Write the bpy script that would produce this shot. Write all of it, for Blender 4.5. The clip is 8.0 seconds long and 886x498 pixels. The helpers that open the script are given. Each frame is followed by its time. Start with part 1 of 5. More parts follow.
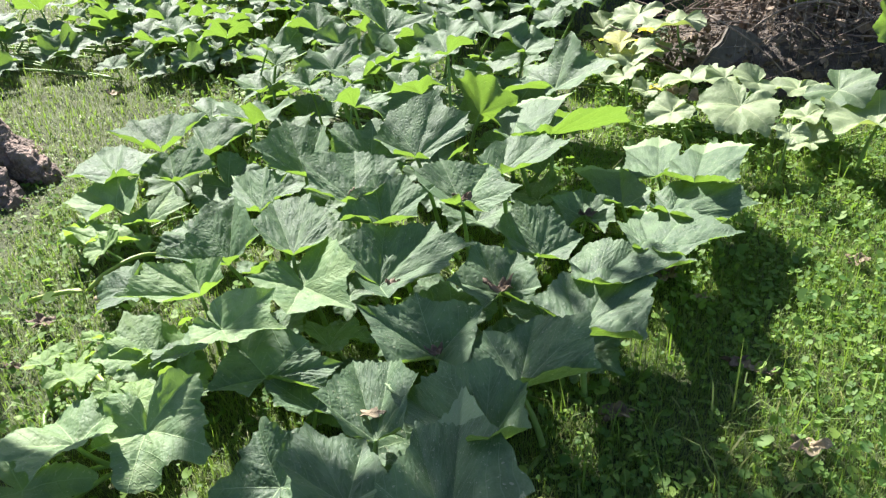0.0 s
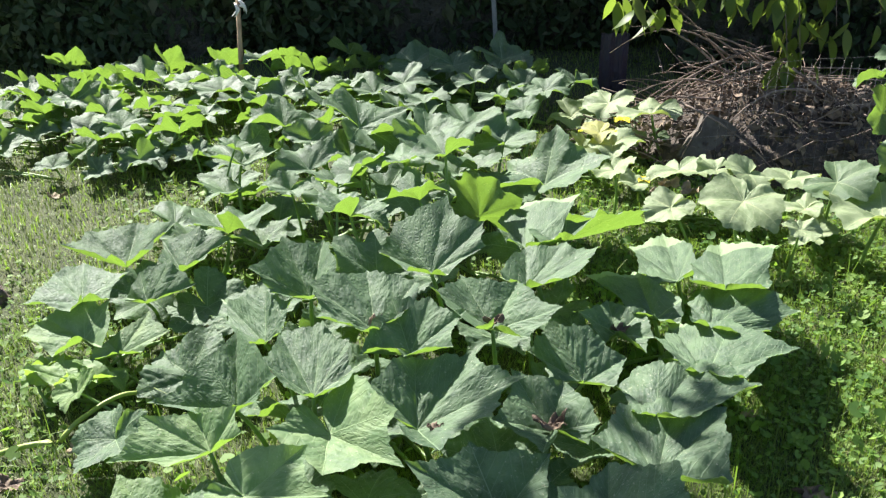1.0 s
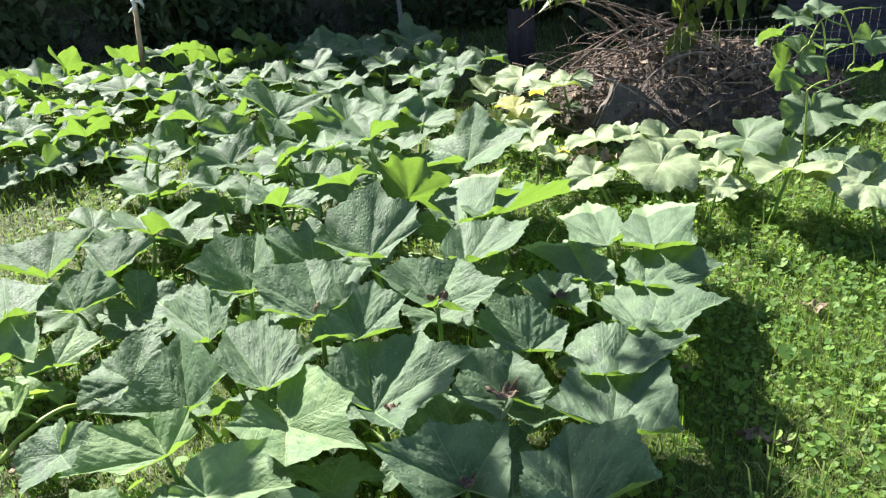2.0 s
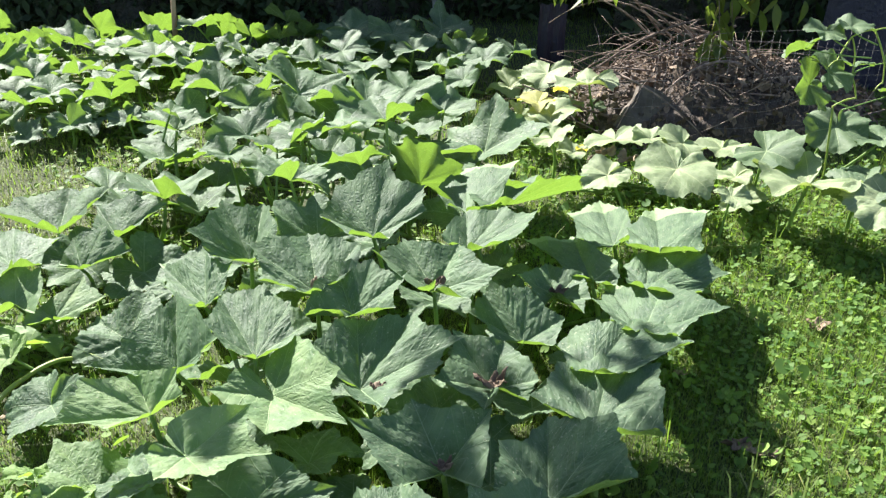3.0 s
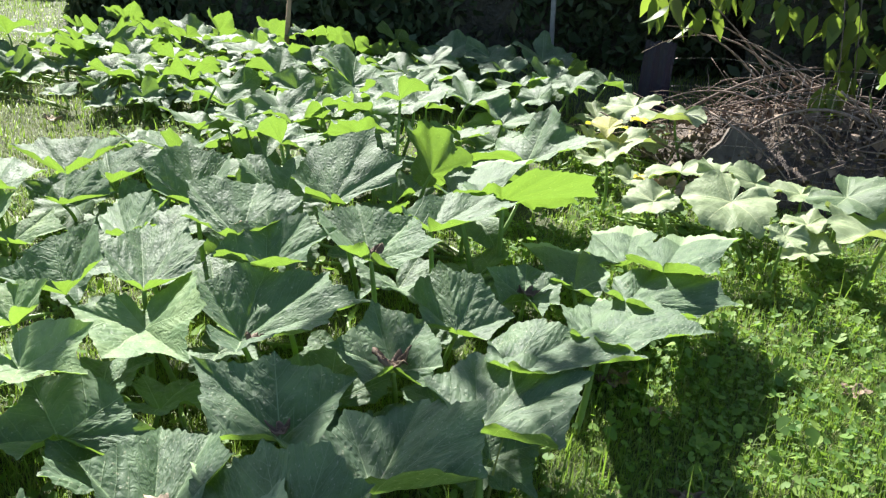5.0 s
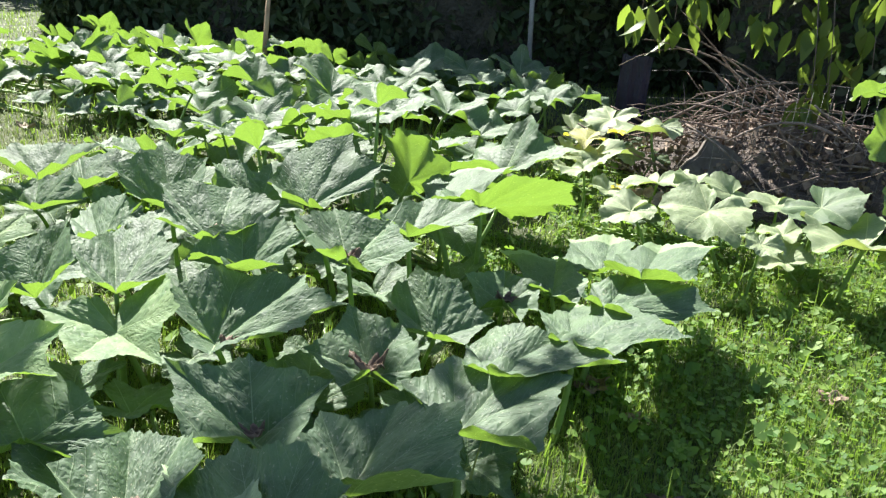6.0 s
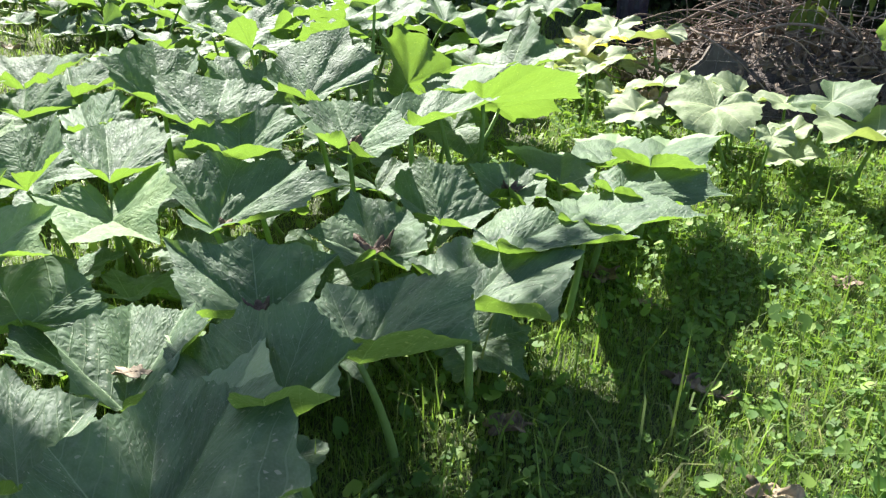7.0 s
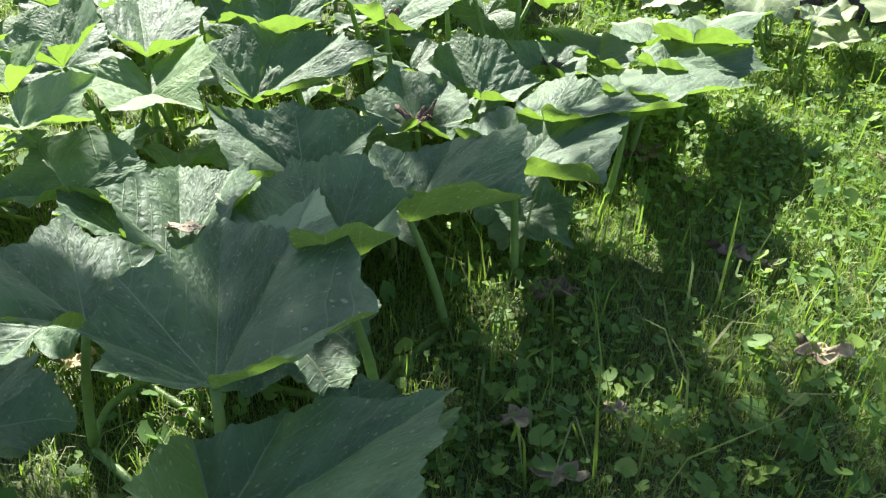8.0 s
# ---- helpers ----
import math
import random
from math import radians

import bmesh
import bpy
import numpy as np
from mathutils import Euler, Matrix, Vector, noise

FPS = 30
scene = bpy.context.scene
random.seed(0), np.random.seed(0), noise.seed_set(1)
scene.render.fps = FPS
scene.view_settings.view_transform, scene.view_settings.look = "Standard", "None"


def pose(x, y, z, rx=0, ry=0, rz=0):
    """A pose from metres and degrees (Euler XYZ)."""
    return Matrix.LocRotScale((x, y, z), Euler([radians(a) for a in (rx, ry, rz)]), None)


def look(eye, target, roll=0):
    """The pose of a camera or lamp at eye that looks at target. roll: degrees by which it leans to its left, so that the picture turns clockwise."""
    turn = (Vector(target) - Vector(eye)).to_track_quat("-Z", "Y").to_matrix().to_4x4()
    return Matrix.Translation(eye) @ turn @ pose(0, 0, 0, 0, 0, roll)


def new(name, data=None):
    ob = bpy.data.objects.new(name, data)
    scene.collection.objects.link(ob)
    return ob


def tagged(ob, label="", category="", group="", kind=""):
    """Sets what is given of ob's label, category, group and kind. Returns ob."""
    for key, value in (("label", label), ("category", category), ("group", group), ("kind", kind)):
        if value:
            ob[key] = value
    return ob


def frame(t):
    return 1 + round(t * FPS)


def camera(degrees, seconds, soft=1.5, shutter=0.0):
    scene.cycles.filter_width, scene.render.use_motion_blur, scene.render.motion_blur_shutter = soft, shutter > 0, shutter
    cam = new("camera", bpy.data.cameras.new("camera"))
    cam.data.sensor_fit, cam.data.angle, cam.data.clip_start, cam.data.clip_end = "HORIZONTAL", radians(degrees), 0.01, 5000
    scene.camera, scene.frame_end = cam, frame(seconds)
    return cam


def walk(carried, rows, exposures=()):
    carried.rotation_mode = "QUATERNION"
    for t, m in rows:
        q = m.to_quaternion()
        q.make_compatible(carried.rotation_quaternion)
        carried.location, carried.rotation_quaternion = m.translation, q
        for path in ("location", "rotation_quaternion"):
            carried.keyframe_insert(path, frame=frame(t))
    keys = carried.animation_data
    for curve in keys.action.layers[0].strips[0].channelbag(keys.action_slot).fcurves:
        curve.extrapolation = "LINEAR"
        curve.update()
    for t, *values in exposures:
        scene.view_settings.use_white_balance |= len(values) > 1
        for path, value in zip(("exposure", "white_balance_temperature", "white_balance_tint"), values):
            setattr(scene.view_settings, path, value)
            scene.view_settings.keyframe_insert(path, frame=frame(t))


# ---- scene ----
cam = camera(54.7, 8.0, soft=1.3)
PATH = [
    (0, (0.097, 0.095, 1.543), (0.03, 1.819, 0.532), -2.5),
    (0.5, (-0.067, 0.265, 1.537), (0.008, 2.026, 0.591), -1.4),
    (1, (-0.23, 0.401, 1.581), (-0.083, 2.191, 0.701), -1.3),
    (1.5, (-0.282, 0.412, 1.578), (-0.005, 2.191, 0.707), -2.5),
    (2, (-0.305, 0.394, 1.578), (0.038, 2.137, 0.659), -3.1),
    (2.2, (-0.31, 0.379, 1.58), (0.029, 2.114, 0.645), -3.3),
    (3.3, (-0.14, 0.368, 1.514), (0.082, 2.128, 0.59), 3.4),
    (3.5, (-0.024, 0.365, 1.458), (0.102, 2.137, 0.54), 3.8),
    (4, (0.096, 0.441, 1.344), (0.089, 2.231, 0.451), 3.3),
    (4.5, (0.271, 0.494, 1.244), (0.201, 2.294, 0.374), 3.9),
    (4.7, (0.327, 0.496, 1.215), (0.232, 2.312, 0.384), 4.2),
    (5.8, (0.351, 0.506, 1.17), (0.304, 2.37, 0.447), 5.2),
    (6, (0.342, 0.499, 1.156), (0.301, 2.358, 0.42), 5.2),
    (6.5, (0.335, 0.507, 1.092), (0.299, 2.347, 0.31), 4.7),
    (7, (0.334, 0.499, 0.999), (0.311, 2.31, 0.15), 4.1),
    (7.5, (0.316, 0.487, 0.952), (0.29, 2.256, 0.019), 3.3),
    (8, (0.289, 0.461, 0.899), (0.239, 2.185, -0.115), 3.3),
]
walk(cam, [(t, look(eye, target, roll)) for t, eye, target, roll in PATH],
     [(0.0, 1.95), (0.5, 1.86), (1.0, 1.86), (1.5, 1.92), (2.0, 2.01), (3.5, 2.00), (4.5, 1.96), (6.0, 2.01), (7.0, 2.08), (8.0, 2.14)])

# ---- world, sun, exposure ----
SUN_FROM, SUN_UP = 28.0, 42.0          # degrees left of ahead, degrees above the horizon
world = bpy.data.worlds.new("world")
scene.world = world
world.use_nodes = True
wn = world.node_tree.nodes
sky = wn.new("ShaderNodeTexSky")
sky.sky_type, sky.sun_disc = "NISHITA", False
sky.sun_elevation, sky.sun_rotation = radians(SUN_UP), radians(-SUN_FROM)
world.node_tree.links.new(sky.outputs[0], wn["Background"].inputs[0])
wn["Background"].inputs[1].default_value = 0.056
sun = new("sun", bpy.data.lights.new("sun", "SUN"))
sun.data.energy, sun.data.angle, sun.data.color = 5.0, radians(0.55), (1.0, 0.965, 0.91)
toward = Vector((-math.sin(radians(SUN_FROM)) * math.cos(radians(SUN_UP)), math.cos(radians(SUN_FROM)) * math.cos(radians(SUN_UP)), math.sin(radians(SUN_UP))))
sun.matrix_basis = Matrix.Translation(toward * 30) @ toward.to_track_quat("Z", "Y").to_matrix().to_4x4()


# ---- materials ----
class Nodes:
    """A short way to write node materials."""

    def __init__(self, name):
        self.mat = bpy.data.materials.new(name)
        self.mat.use_nodes = True
        self.tree = self.mat.node_tree
        self.bsdf = self.tree.nodes["Principled BSDF"]
        self.out = self.tree.nodes["Material Output"]

    def node(self, kind, **values):
        n = self.tree.nodes.new("ShaderNode" + kind)
        for k, v in values.items():
            setattr(n, k, v)
        return n

    def put(self, socket, value):
        if isinstance(value, bpy.types.NodeSocket):
            self.tree.links.new(value, socket)
        else:
            socket.default_value = value

    def math(self, op, a, b=0.0, c=0.0):
        n = self.node("Math", operation=op)
        for s, v in zip(n.inputs, (a, b, c)):
            self.put(s, v)
        return n.outputs[0]

    def ramp(self, value, low, high, a=0.0, b=1.0):
        n = self.node("MapRange", interpolation_type="SMOOTHSTEP")
        for s, v in zip(n.inputs, (value, low, high, a, b)):
            self.put(s, v)
        return n.outputs[0]

    def mix(self, fac, a, b, how="MIX"):
        n = self.node("Mix", data_type="RGBA", blend_type=how)
        self.put(n.inputs[0], fac)
        self.put(n.inputs[6], a if isinstance(a, bpy.types.NodeSocket) else (*a, 1))
        self.put(n.inputs[7], b if isinstance(b, bpy.types.NodeSocket) else (*b, 1))
        return n.outputs[2]

    def noise(self, scale, detail=3.0, where=None, rough=0.46):
        n = self.node("TexNoise")
        n.inputs["Scale"].default_value, n.inputs["Detail"].default_value, n.inputs["Roughness"].default_value = scale, detail, rough
        if where:
            self.put(n.inputs["Vector"], where)
        return n.outputs["Fac"]

    def bump(self, height, strength, distance):
        n = self.node("Bump")
        n.inputs["Strength"].default_value, n.inputs["Distance"].default_value = strength, distance
        self.put(n.inputs["Height"], height)
        self.put(self.bsdf.inputs["Normal"], n.outputs[0])
        return n.outputs[0]

    def set(self, **values):
        for k, v in values.items():
            self.put(self.bsdf.inputs[k.replace("_", " ").title() if k not in ("ior",) else "IOR"], v)

    def through_light(self, colour, share, normal=None):
        """Lets light through a thin blade: a share of translucency beside the surface."""
        t = self.node("BsdfTranslucent")
        self.put(t.inputs["Color"], colour if isinstance(colour, bpy.types.NodeSocket) else (*colour, 1))
        m = self.node("MixShader")
        self.put(m.inputs[0], share)
        self.tree.links.new(self.bsdf.outputs[0], m.inputs[1])
        self.tree.links.new(t.outputs[0], m.inputs[2])
        self.tree.links.new(m.outputs[0], self.out.inputs["Surface"])

    def info(self):
        return self.node("ObjectInfo").outputs["Random"]

    def island(self):
        return self.node("NewGeometry").outputs["Random Per Island"]

    def where(self):
        return self.node("TexCoord").outputs["Object"]


def leaf_material(name, dark, light, bloom, glow, share, vein_colour, rough=0.52, gloss=0.32, relief=0.55):
    """A squash blade: radiating veins with side veins, puckered fields between, grey bloom, light through the blade."""
    n = Nodes(name)
    flat = n.node("SeparateXYZ")
    n.put(flat.inputs[0], n.node("UVMap").outputs[0])
    lobe, r = flat.outputs[0], flat.outputs[1]
    turn = n.math("SUBTRACT", lobe, 3.0)
    plan = n.node("CombineXYZ")
    n.put(plan.inputs[0], n.math("MULTIPLY", r, n.math("SINE", turn)))
    n.put(plan.inputs[1], n.math("MULTIPLY", r, n.math("COSINE", turn)))
    uv = plan.outputs[0]
    off = n.math("ABSOLUTE", n.math("SUBTRACT", lobe, n.math("ROUND", lobe)))
    near = n.math("MULTIPLY", r, n.math("SINE", off))
    along = n.math("MULTIPLY", r, n.math("COSINE", off))
    bent = n.math("ADD", n.math("MULTIPLY", near, 0.75), n.math("MULTIPLY", n.math("MULTIPLY", near, near), 0.55))
    side = n.math("PINGPONG", n.math("MULTIPLY", n.math("SUBTRACT", along, bent), 6.5), 0.5)
    width = n.math("SUBTRACT", 0.0125, n.math("MULTIPLY", r, 0.0085))
    main = n.math("SUBTRACT", 1.0, n.ramp(near, n.math("MULTIPLY", width, 0.4), width))
    thin = n.math("SUBTRACT", 1.0, n.ramp(side, 0.015, 0.06))
    rnd = n.info()
    shifted = n.node("VectorMath", operation="ADD")
    n.put(shifted.inputs[0], uv)
    spin = n.node("CombineXYZ")
    n.put(spin.inputs[0], n.math("MULTIPLY", rnd, 37.0))
    n.put(spin.inputs[2], n.math("MULTIPLY", rnd, 19.0))
    n.put(shifted.inputs[1], spin.outputs[0])
    where = shifted.outputs[0]
    warped = n.node("VectorMath", operation="ADD")
    drift = n.node("TexNoise")
    drift.inputs["Scale"].default_value = 9.0
    n.put(drift.inputs["Vector"], where)
    shrink = n.node("VectorMath", operation="SCALE")
    n.put(shrink.inputs[0], drift.outputs["Color"])
    shrink.inputs["Scale"].default_value = 0.10
    n.put(warped.inputs[0], where)
    n.put(warped.inputs[1], shrink.outputs[0])
    cell = n.node("TexVoronoi", feature="DISTANCE_TO_EDGE")
    cell.inputs["Scale"].default_value = 13.0
    n.put(cell.inputs["Vector"], warped.outputs[0])
    pucker = n.ramp(cell.outputs["Distance"], -0.05, 0.55)
    blotch = n.noise(3.2, 4.0, where)
    grain = n.noise(60.0, 2.0, where)
    base = n.mix(n.ramp(blotch, 0.35, 0.68), dark, light)
    base = n.mix(n.math("MULTIPLY", n.ramp(n.noise(8.0, 5.0, where, 0.7), 0.48, 0.72), 0.22), base, bloom)
    base = n.mix(n.math("MULTIPLY", n.ramp(grain, 0.4, 0.75), 0.14), base, bloom)
    base = n.mix(n.math("MULTIPLY", n.math("SUBTRACT", rnd, 0.5), 0.35), base, light)
    base = n.mix(n.math("MULTIPLY", n.math("SUBTRACT", 1.0, pucker), 0.10), base, vein_colour)
    base = n.mix(n.math("MULTIPLY", main, 0.9), base, vein_colour)
    base = n.mix(n.math("MULTIPLY", thin, 0.34), base, vein_colour)
    spot = n.noise(27.0, 1.0, where)
    base = n.mix(n.ramp(spot, 0.685, 0.72, 0.0, 0.65), base, (0.36, 0.37, 0.24))
    n.set(base_color=base, roughness=n.math("ADD", rough, n.math("MULTIPLY", blotch, 0.16)))
    n.bsdf.inputs["Specular IOR Level"].default_value = gloss
    height = n.math("SUBTRACT", n.math("MULTIPLY", pucker, 0.55), n.math("MULTIPLY", main, 1.0))
    height = n.math("SUBTRACT", height, n.math("MULTIPLY", thin, 0.45))
    height = n.math("ADD", height, n.math("MULTIPLY", grain, 0.05))
    n.bump(height, relief, 0.0045)
    shade = n.mix(n.math("MULTIPLY", n.math("MAXIMUM", main, n.math("MULTIPLY", thin, 0.5)), 0.45), glow, tuple(c * 0.45 for c in glow))
    n.through_light(shade, share)
    return n.mat


green = leaf_material("pumpkin_leaf_green", (0.030, 0.064, 0.039), (0.084, 0.140, 0.075), (0.25, 0.305, 0.19), (0.27, 0.46, 0.055), 0.27, (0.25, 0.34, 0.18), rough=0.54, gloss=0.30, relief=0.55)
fresh = leaf_material("pumpkin_leaf_fresh", (0.080, 0.145, 0.066), (0.180, 0.250, 0.120), (0.30, 0.36, 0.22), (0.30, 0.50, 0.06), 0.29, (0.28, 0.38, 0.18), rough=0.55, gloss=0.3)
grey = leaf_material("squash_leaf_grey", (0.050, 0.090, 0.050), (0.090, 0.135, 0.075), (0.17, 0.21, 0.14), (0.24, 0.40, 0.05), 0.28, (0.25, 0.31, 0.16), gloss=0.25, relief=0.32)
pale = leaf_material("squash_leaf_pale", (0.140, 0.195, 0.098), (0.235, 0.290, 0.165), (0.34, 0.38, 0.26), (0.36, 0.46, 0.10), 0.26, (0.42, 0.45, 0.24), gloss=0.25, relief=0.32)
young = leaf_material("young_leaf", (0.12, 0.21, 0.07), (0.19, 0.29, 0.10), (0.27, 0.35, 0.17), (0.36, 0.55, 0.07), 0.35, (0.30, 0.38, 0.16))
yellow = leaf_material("squash_leaf_yellow", (0.30, 0.31, 0.11), (0.42, 0.41, 0.14), (0.45, 0.45, 0.25), (0.62, 0.60, 0.05), 0.35, (0.55, 0.5, 0.2))


def stem_material(name, dark, light):
    n = Nodes(name)
    streak = n.noise(90.0, 3.0, n.where())
    n.set(base_color=n.mix(streak, dark, light), roughness=0.5)
    n.bump(streak, 0.5, 0.002)
    n.through_light((0.3, 0.5, 0.05), 0.2)
    return n.mat


def blade_material(name, a, b, c, glow, share, rough=0.5):
    n = Nodes(name)
    i = n.island()
    base = n.mix(n.ramp(i, 0.1, 0.75), a, b)
    base = n.mix(n.ramp(i, 0.82, 0.9), base, c)
    patch = n.noise(2.4, 3.0, n.where())
    base = n.mix(n.ramp(patch, 0.4, 0.75, 0.0, 0.4), base, c)
    n.set(base_color=base, roughness=rough)
    n.bsdf.inputs["Specular IOR Level"].default_value = 0.24
    n.through_light(n.mix(i, glow, tuple(v * 0.7 for v in glow)), share)
    return n.mat


def rough_material(name, a, b, scale, bump=0.6, distance=0.01, rough=0.9, c=None):
    n = Nodes(name)
    w = n.where()
    big, fine = n.noise(scale, 5.0, w, 0.65), n.noise(scale * 9, 4.0, w)
    base = n.mix(n.ramp(big, 0.33, 0.67), a, b)
    base = n.mix(n.math("MULTIPLY", fine, 0.35), base, c or tuple(v * 0.45 for v in a))
    n.set(base_color=base, roughness=rough)
    n.bump(n.math("ADD", big, n.math("MULTIPLY", fine, 0.5)), bump, distance)
    return n.mat


stem_green = stem_material("green_stem", (0.10, 0.19, 0.045), (0.21, 0.30, 0.09))
runner_mat = stem_material("yellow_green_runner", (0.24, 0.32, 0.06), (0.38, 0.44, 0.11))
grass_mat = blade_material("grass_blade", (0.066, 0.124, 0.030), (0.145, 0.215, 0.055), (0.25, 0.245, 0.095), (0.28, 0.46, 0.05), 0.38)
dry_grass_mat = blade_material("dry_grass_blade", (0.095, 0.135, 0.048), (0.155, 0.185, 0.075), (0.24, 0.21, 0.12), (0.25, 0.33, 0.09), 0.3, 0.7)
weed_mat = blade_material("weed_leaf", (0.050, 0.115, 0.028), (0.115, 0.20, 0.042), (0.18, 0.27, 0.055), (0.27, 0.46, 0.05), 0.37, 0.6)
soil_mat = rough_material("lawn_soil", (0.026, 0.040, 0.011), (0.048, 0.062, 0.020), 3.0, 0.9, 0.02, 0.95, (0.065, 0.055, 0.030))
bark_mat = rough_material("stump_bark", (0.055, 0.040, 0.033), (0.34, 0.245, 0.205), 7.0, 1.0, 0.05)
twig_mat = rough_material("dry_twig", (0.11, 0.078, 0.060), (0.30, 0.225, 0.18), 20.0, 0.5, 0.004)
wood_mat = rough_material("weathered_stake_wood", (0.33, 0.22, 0.13), (0.46, 0.33, 0.21), 18.0, 0.4, 0.004, 0.75)
metal_mat = rough_material("dull_galvanised_steel", (0.25, 0.26, 0.27), (0.36, 0.37, 0.38), 30.0, 0.2, 0.001, 0.5)
wire_mat = rough_material("fence_wire", (0.10, 0.095, 0.09), (0.18, 0.16, 0.15), 40.0, 0.2, 0.001, 0.5)
stone_mat = rough_material("grey_slab", (0.085, 0.070, 0.056), (0.165, 0.138, 0.112), 9.0, 0.6, 0.006)
litter_mat = rough_material("heap_litter", (0.040, 0.031, 0.025), (0.120, 0.092, 0.074), 11.0, 1.0, 0.03)
dead_mat = rough_material("dead_leaf", (0.085, 0.057, 0.038), (0.25, 0.18, 0.12), 22.0, 0.6, 0.004, 0.8)
tan_mat = rough_material("tan_dead_leaf", (0.22, 0.165, 0.095), (0.36, 0.285, 0.175), 25.0, 0.5, 0.003, 0.7)
cloth_mat = rough_material("white_cloth_strip", (0.62, 0.60, 0.56), (0.78, 0.76, 0.72), 30.0, 0.3, 0.003, 0.8)
tarp_mat = rough_material("dark_blue_tarp", (0.004, 0.005, 0.026), (0.008, 0.009, 0.040), 6.0, 0.5, 0.02, 0.45)
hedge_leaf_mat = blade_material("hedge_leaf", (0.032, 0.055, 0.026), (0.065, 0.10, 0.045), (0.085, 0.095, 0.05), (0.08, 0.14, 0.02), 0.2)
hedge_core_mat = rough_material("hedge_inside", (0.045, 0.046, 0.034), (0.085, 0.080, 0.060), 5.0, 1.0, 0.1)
hang_mat = blade_material("drooping_leaf", (0.06, 0.105, 0.025), (0.11, 0.16, 0.035), (0.17, 0.17, 0.045), (0.26, 0.38, 0.045), 0.38)


# ---- builders ----
def mesh_of(name, verts, faces, material, uv=None, smooth=True):
    me = bpy.data.meshes.new(name)
    me.from_pydata(verts, [], faces)
    me.materials.append(material)
    if smooth:
        me.shade_smooth()
    if uv is not None:
        layer = me.uv_layers.new(name="UVMap")
        loops = np.zeros(len(me.loops), dtype=np.int32)
        me.loops.foreach_get("vertex_index", loops)
        layer.data.foreach_set("uv", np.asarray(uv, dtype=np.float32)[loops].ravel())
    return me


def thing(name, x, y, z, label, category, group="", kind=""):
    ob = new(name)
    ob.empty_display_size = 0.05
    ob.location = (x, y, z)
    bpy.context.view_layer.update()
    return tagged(ob, label, category, group, kind)


def child(name, me, parent, label="", m=None):
    """A part under a thing or part; its vertices, or the pose m, are in the world."""
    ob = new(name, me)
    ob.parent = parent
    ob.matrix_parent_inverse = world_of(parent).inverted()
    if m is not None:
        ob.matrix_basis = m
    return tagged(ob, label)


def world_of(ob):
    if ob.parent is None:
        return Matrix.LocRotScale(ob.location, ob.rotation_euler, ob.scale)
    return world_of(ob.parent) @ ob.matrix_parent_inverse @ ob.matrix_basis


def tube(points, radii, sides=7, close=True):
    """Vertices and faces of a tapered tube along points."""
    verts, faces = [], []
    pts = [Vector(p) for p in points]
    side = Vector((1, 0.13, 0.07))
    for i, p in enumerate(pts):
        way = (pts[min(i + 1, len(pts) - 1)] - pts[max(i - 1, 0)]).normalized()
        u = (side - way * side.dot(way))
        if u.length < 0.05:
            u = Vector((0, 1, 0)) - way * way.y
        u.normalize()
        v = way.cross(u)
        for k in range(sides):
            a = 2 * math.pi * k / sides
            verts.append(p + (u * math.cos(a) + v * math.sin(a)) * radii[i])
    for i in range(len(pts) - 1):
        for k in range(sides):
            a, b = i * sides + k, i * sides + (k + 1) % sides
            faces.append((a, b, b + sides, a + sides))
    if close:
        faces.append(tuple(range(sides))[::-1])
        faces.append(tuple(range((len(pts) - 1) * sides, len(pts) * sides)))
    return verts, faces


def bend(a, b, sag, n=7):
    """Points from a to b, bowed by the vector sag."""
    a, b, sag = Vector(a), Vector(b), Vector(sag)
    return [a.lerp(b, i / (n - 1)) + sag * (4 * (i / (n - 1)) * (1 - i / (n - 1))) for i in range(n)]


LOBED = ((0, 1.05), (7, 0.95), (18, 0.86), (33, 0.74), (47, 0.81), (58, 0.91), (66, 1.04), (74, 0.93), (87, 0.84), (103, 0.74), (118, 0.81), (134, 0.90), (148, 0.80), (162, 0.62), (173, 0.36), (180, 0.10))
ROUND = ((0, 0.95), (20, 0.90), (35, 0.86), (60, 0.93), (85, 0.87), (105, 0.84), (130, 0.84), (150, 0.74), (165, 0.54), (174, 0.32), (180, 0.12))


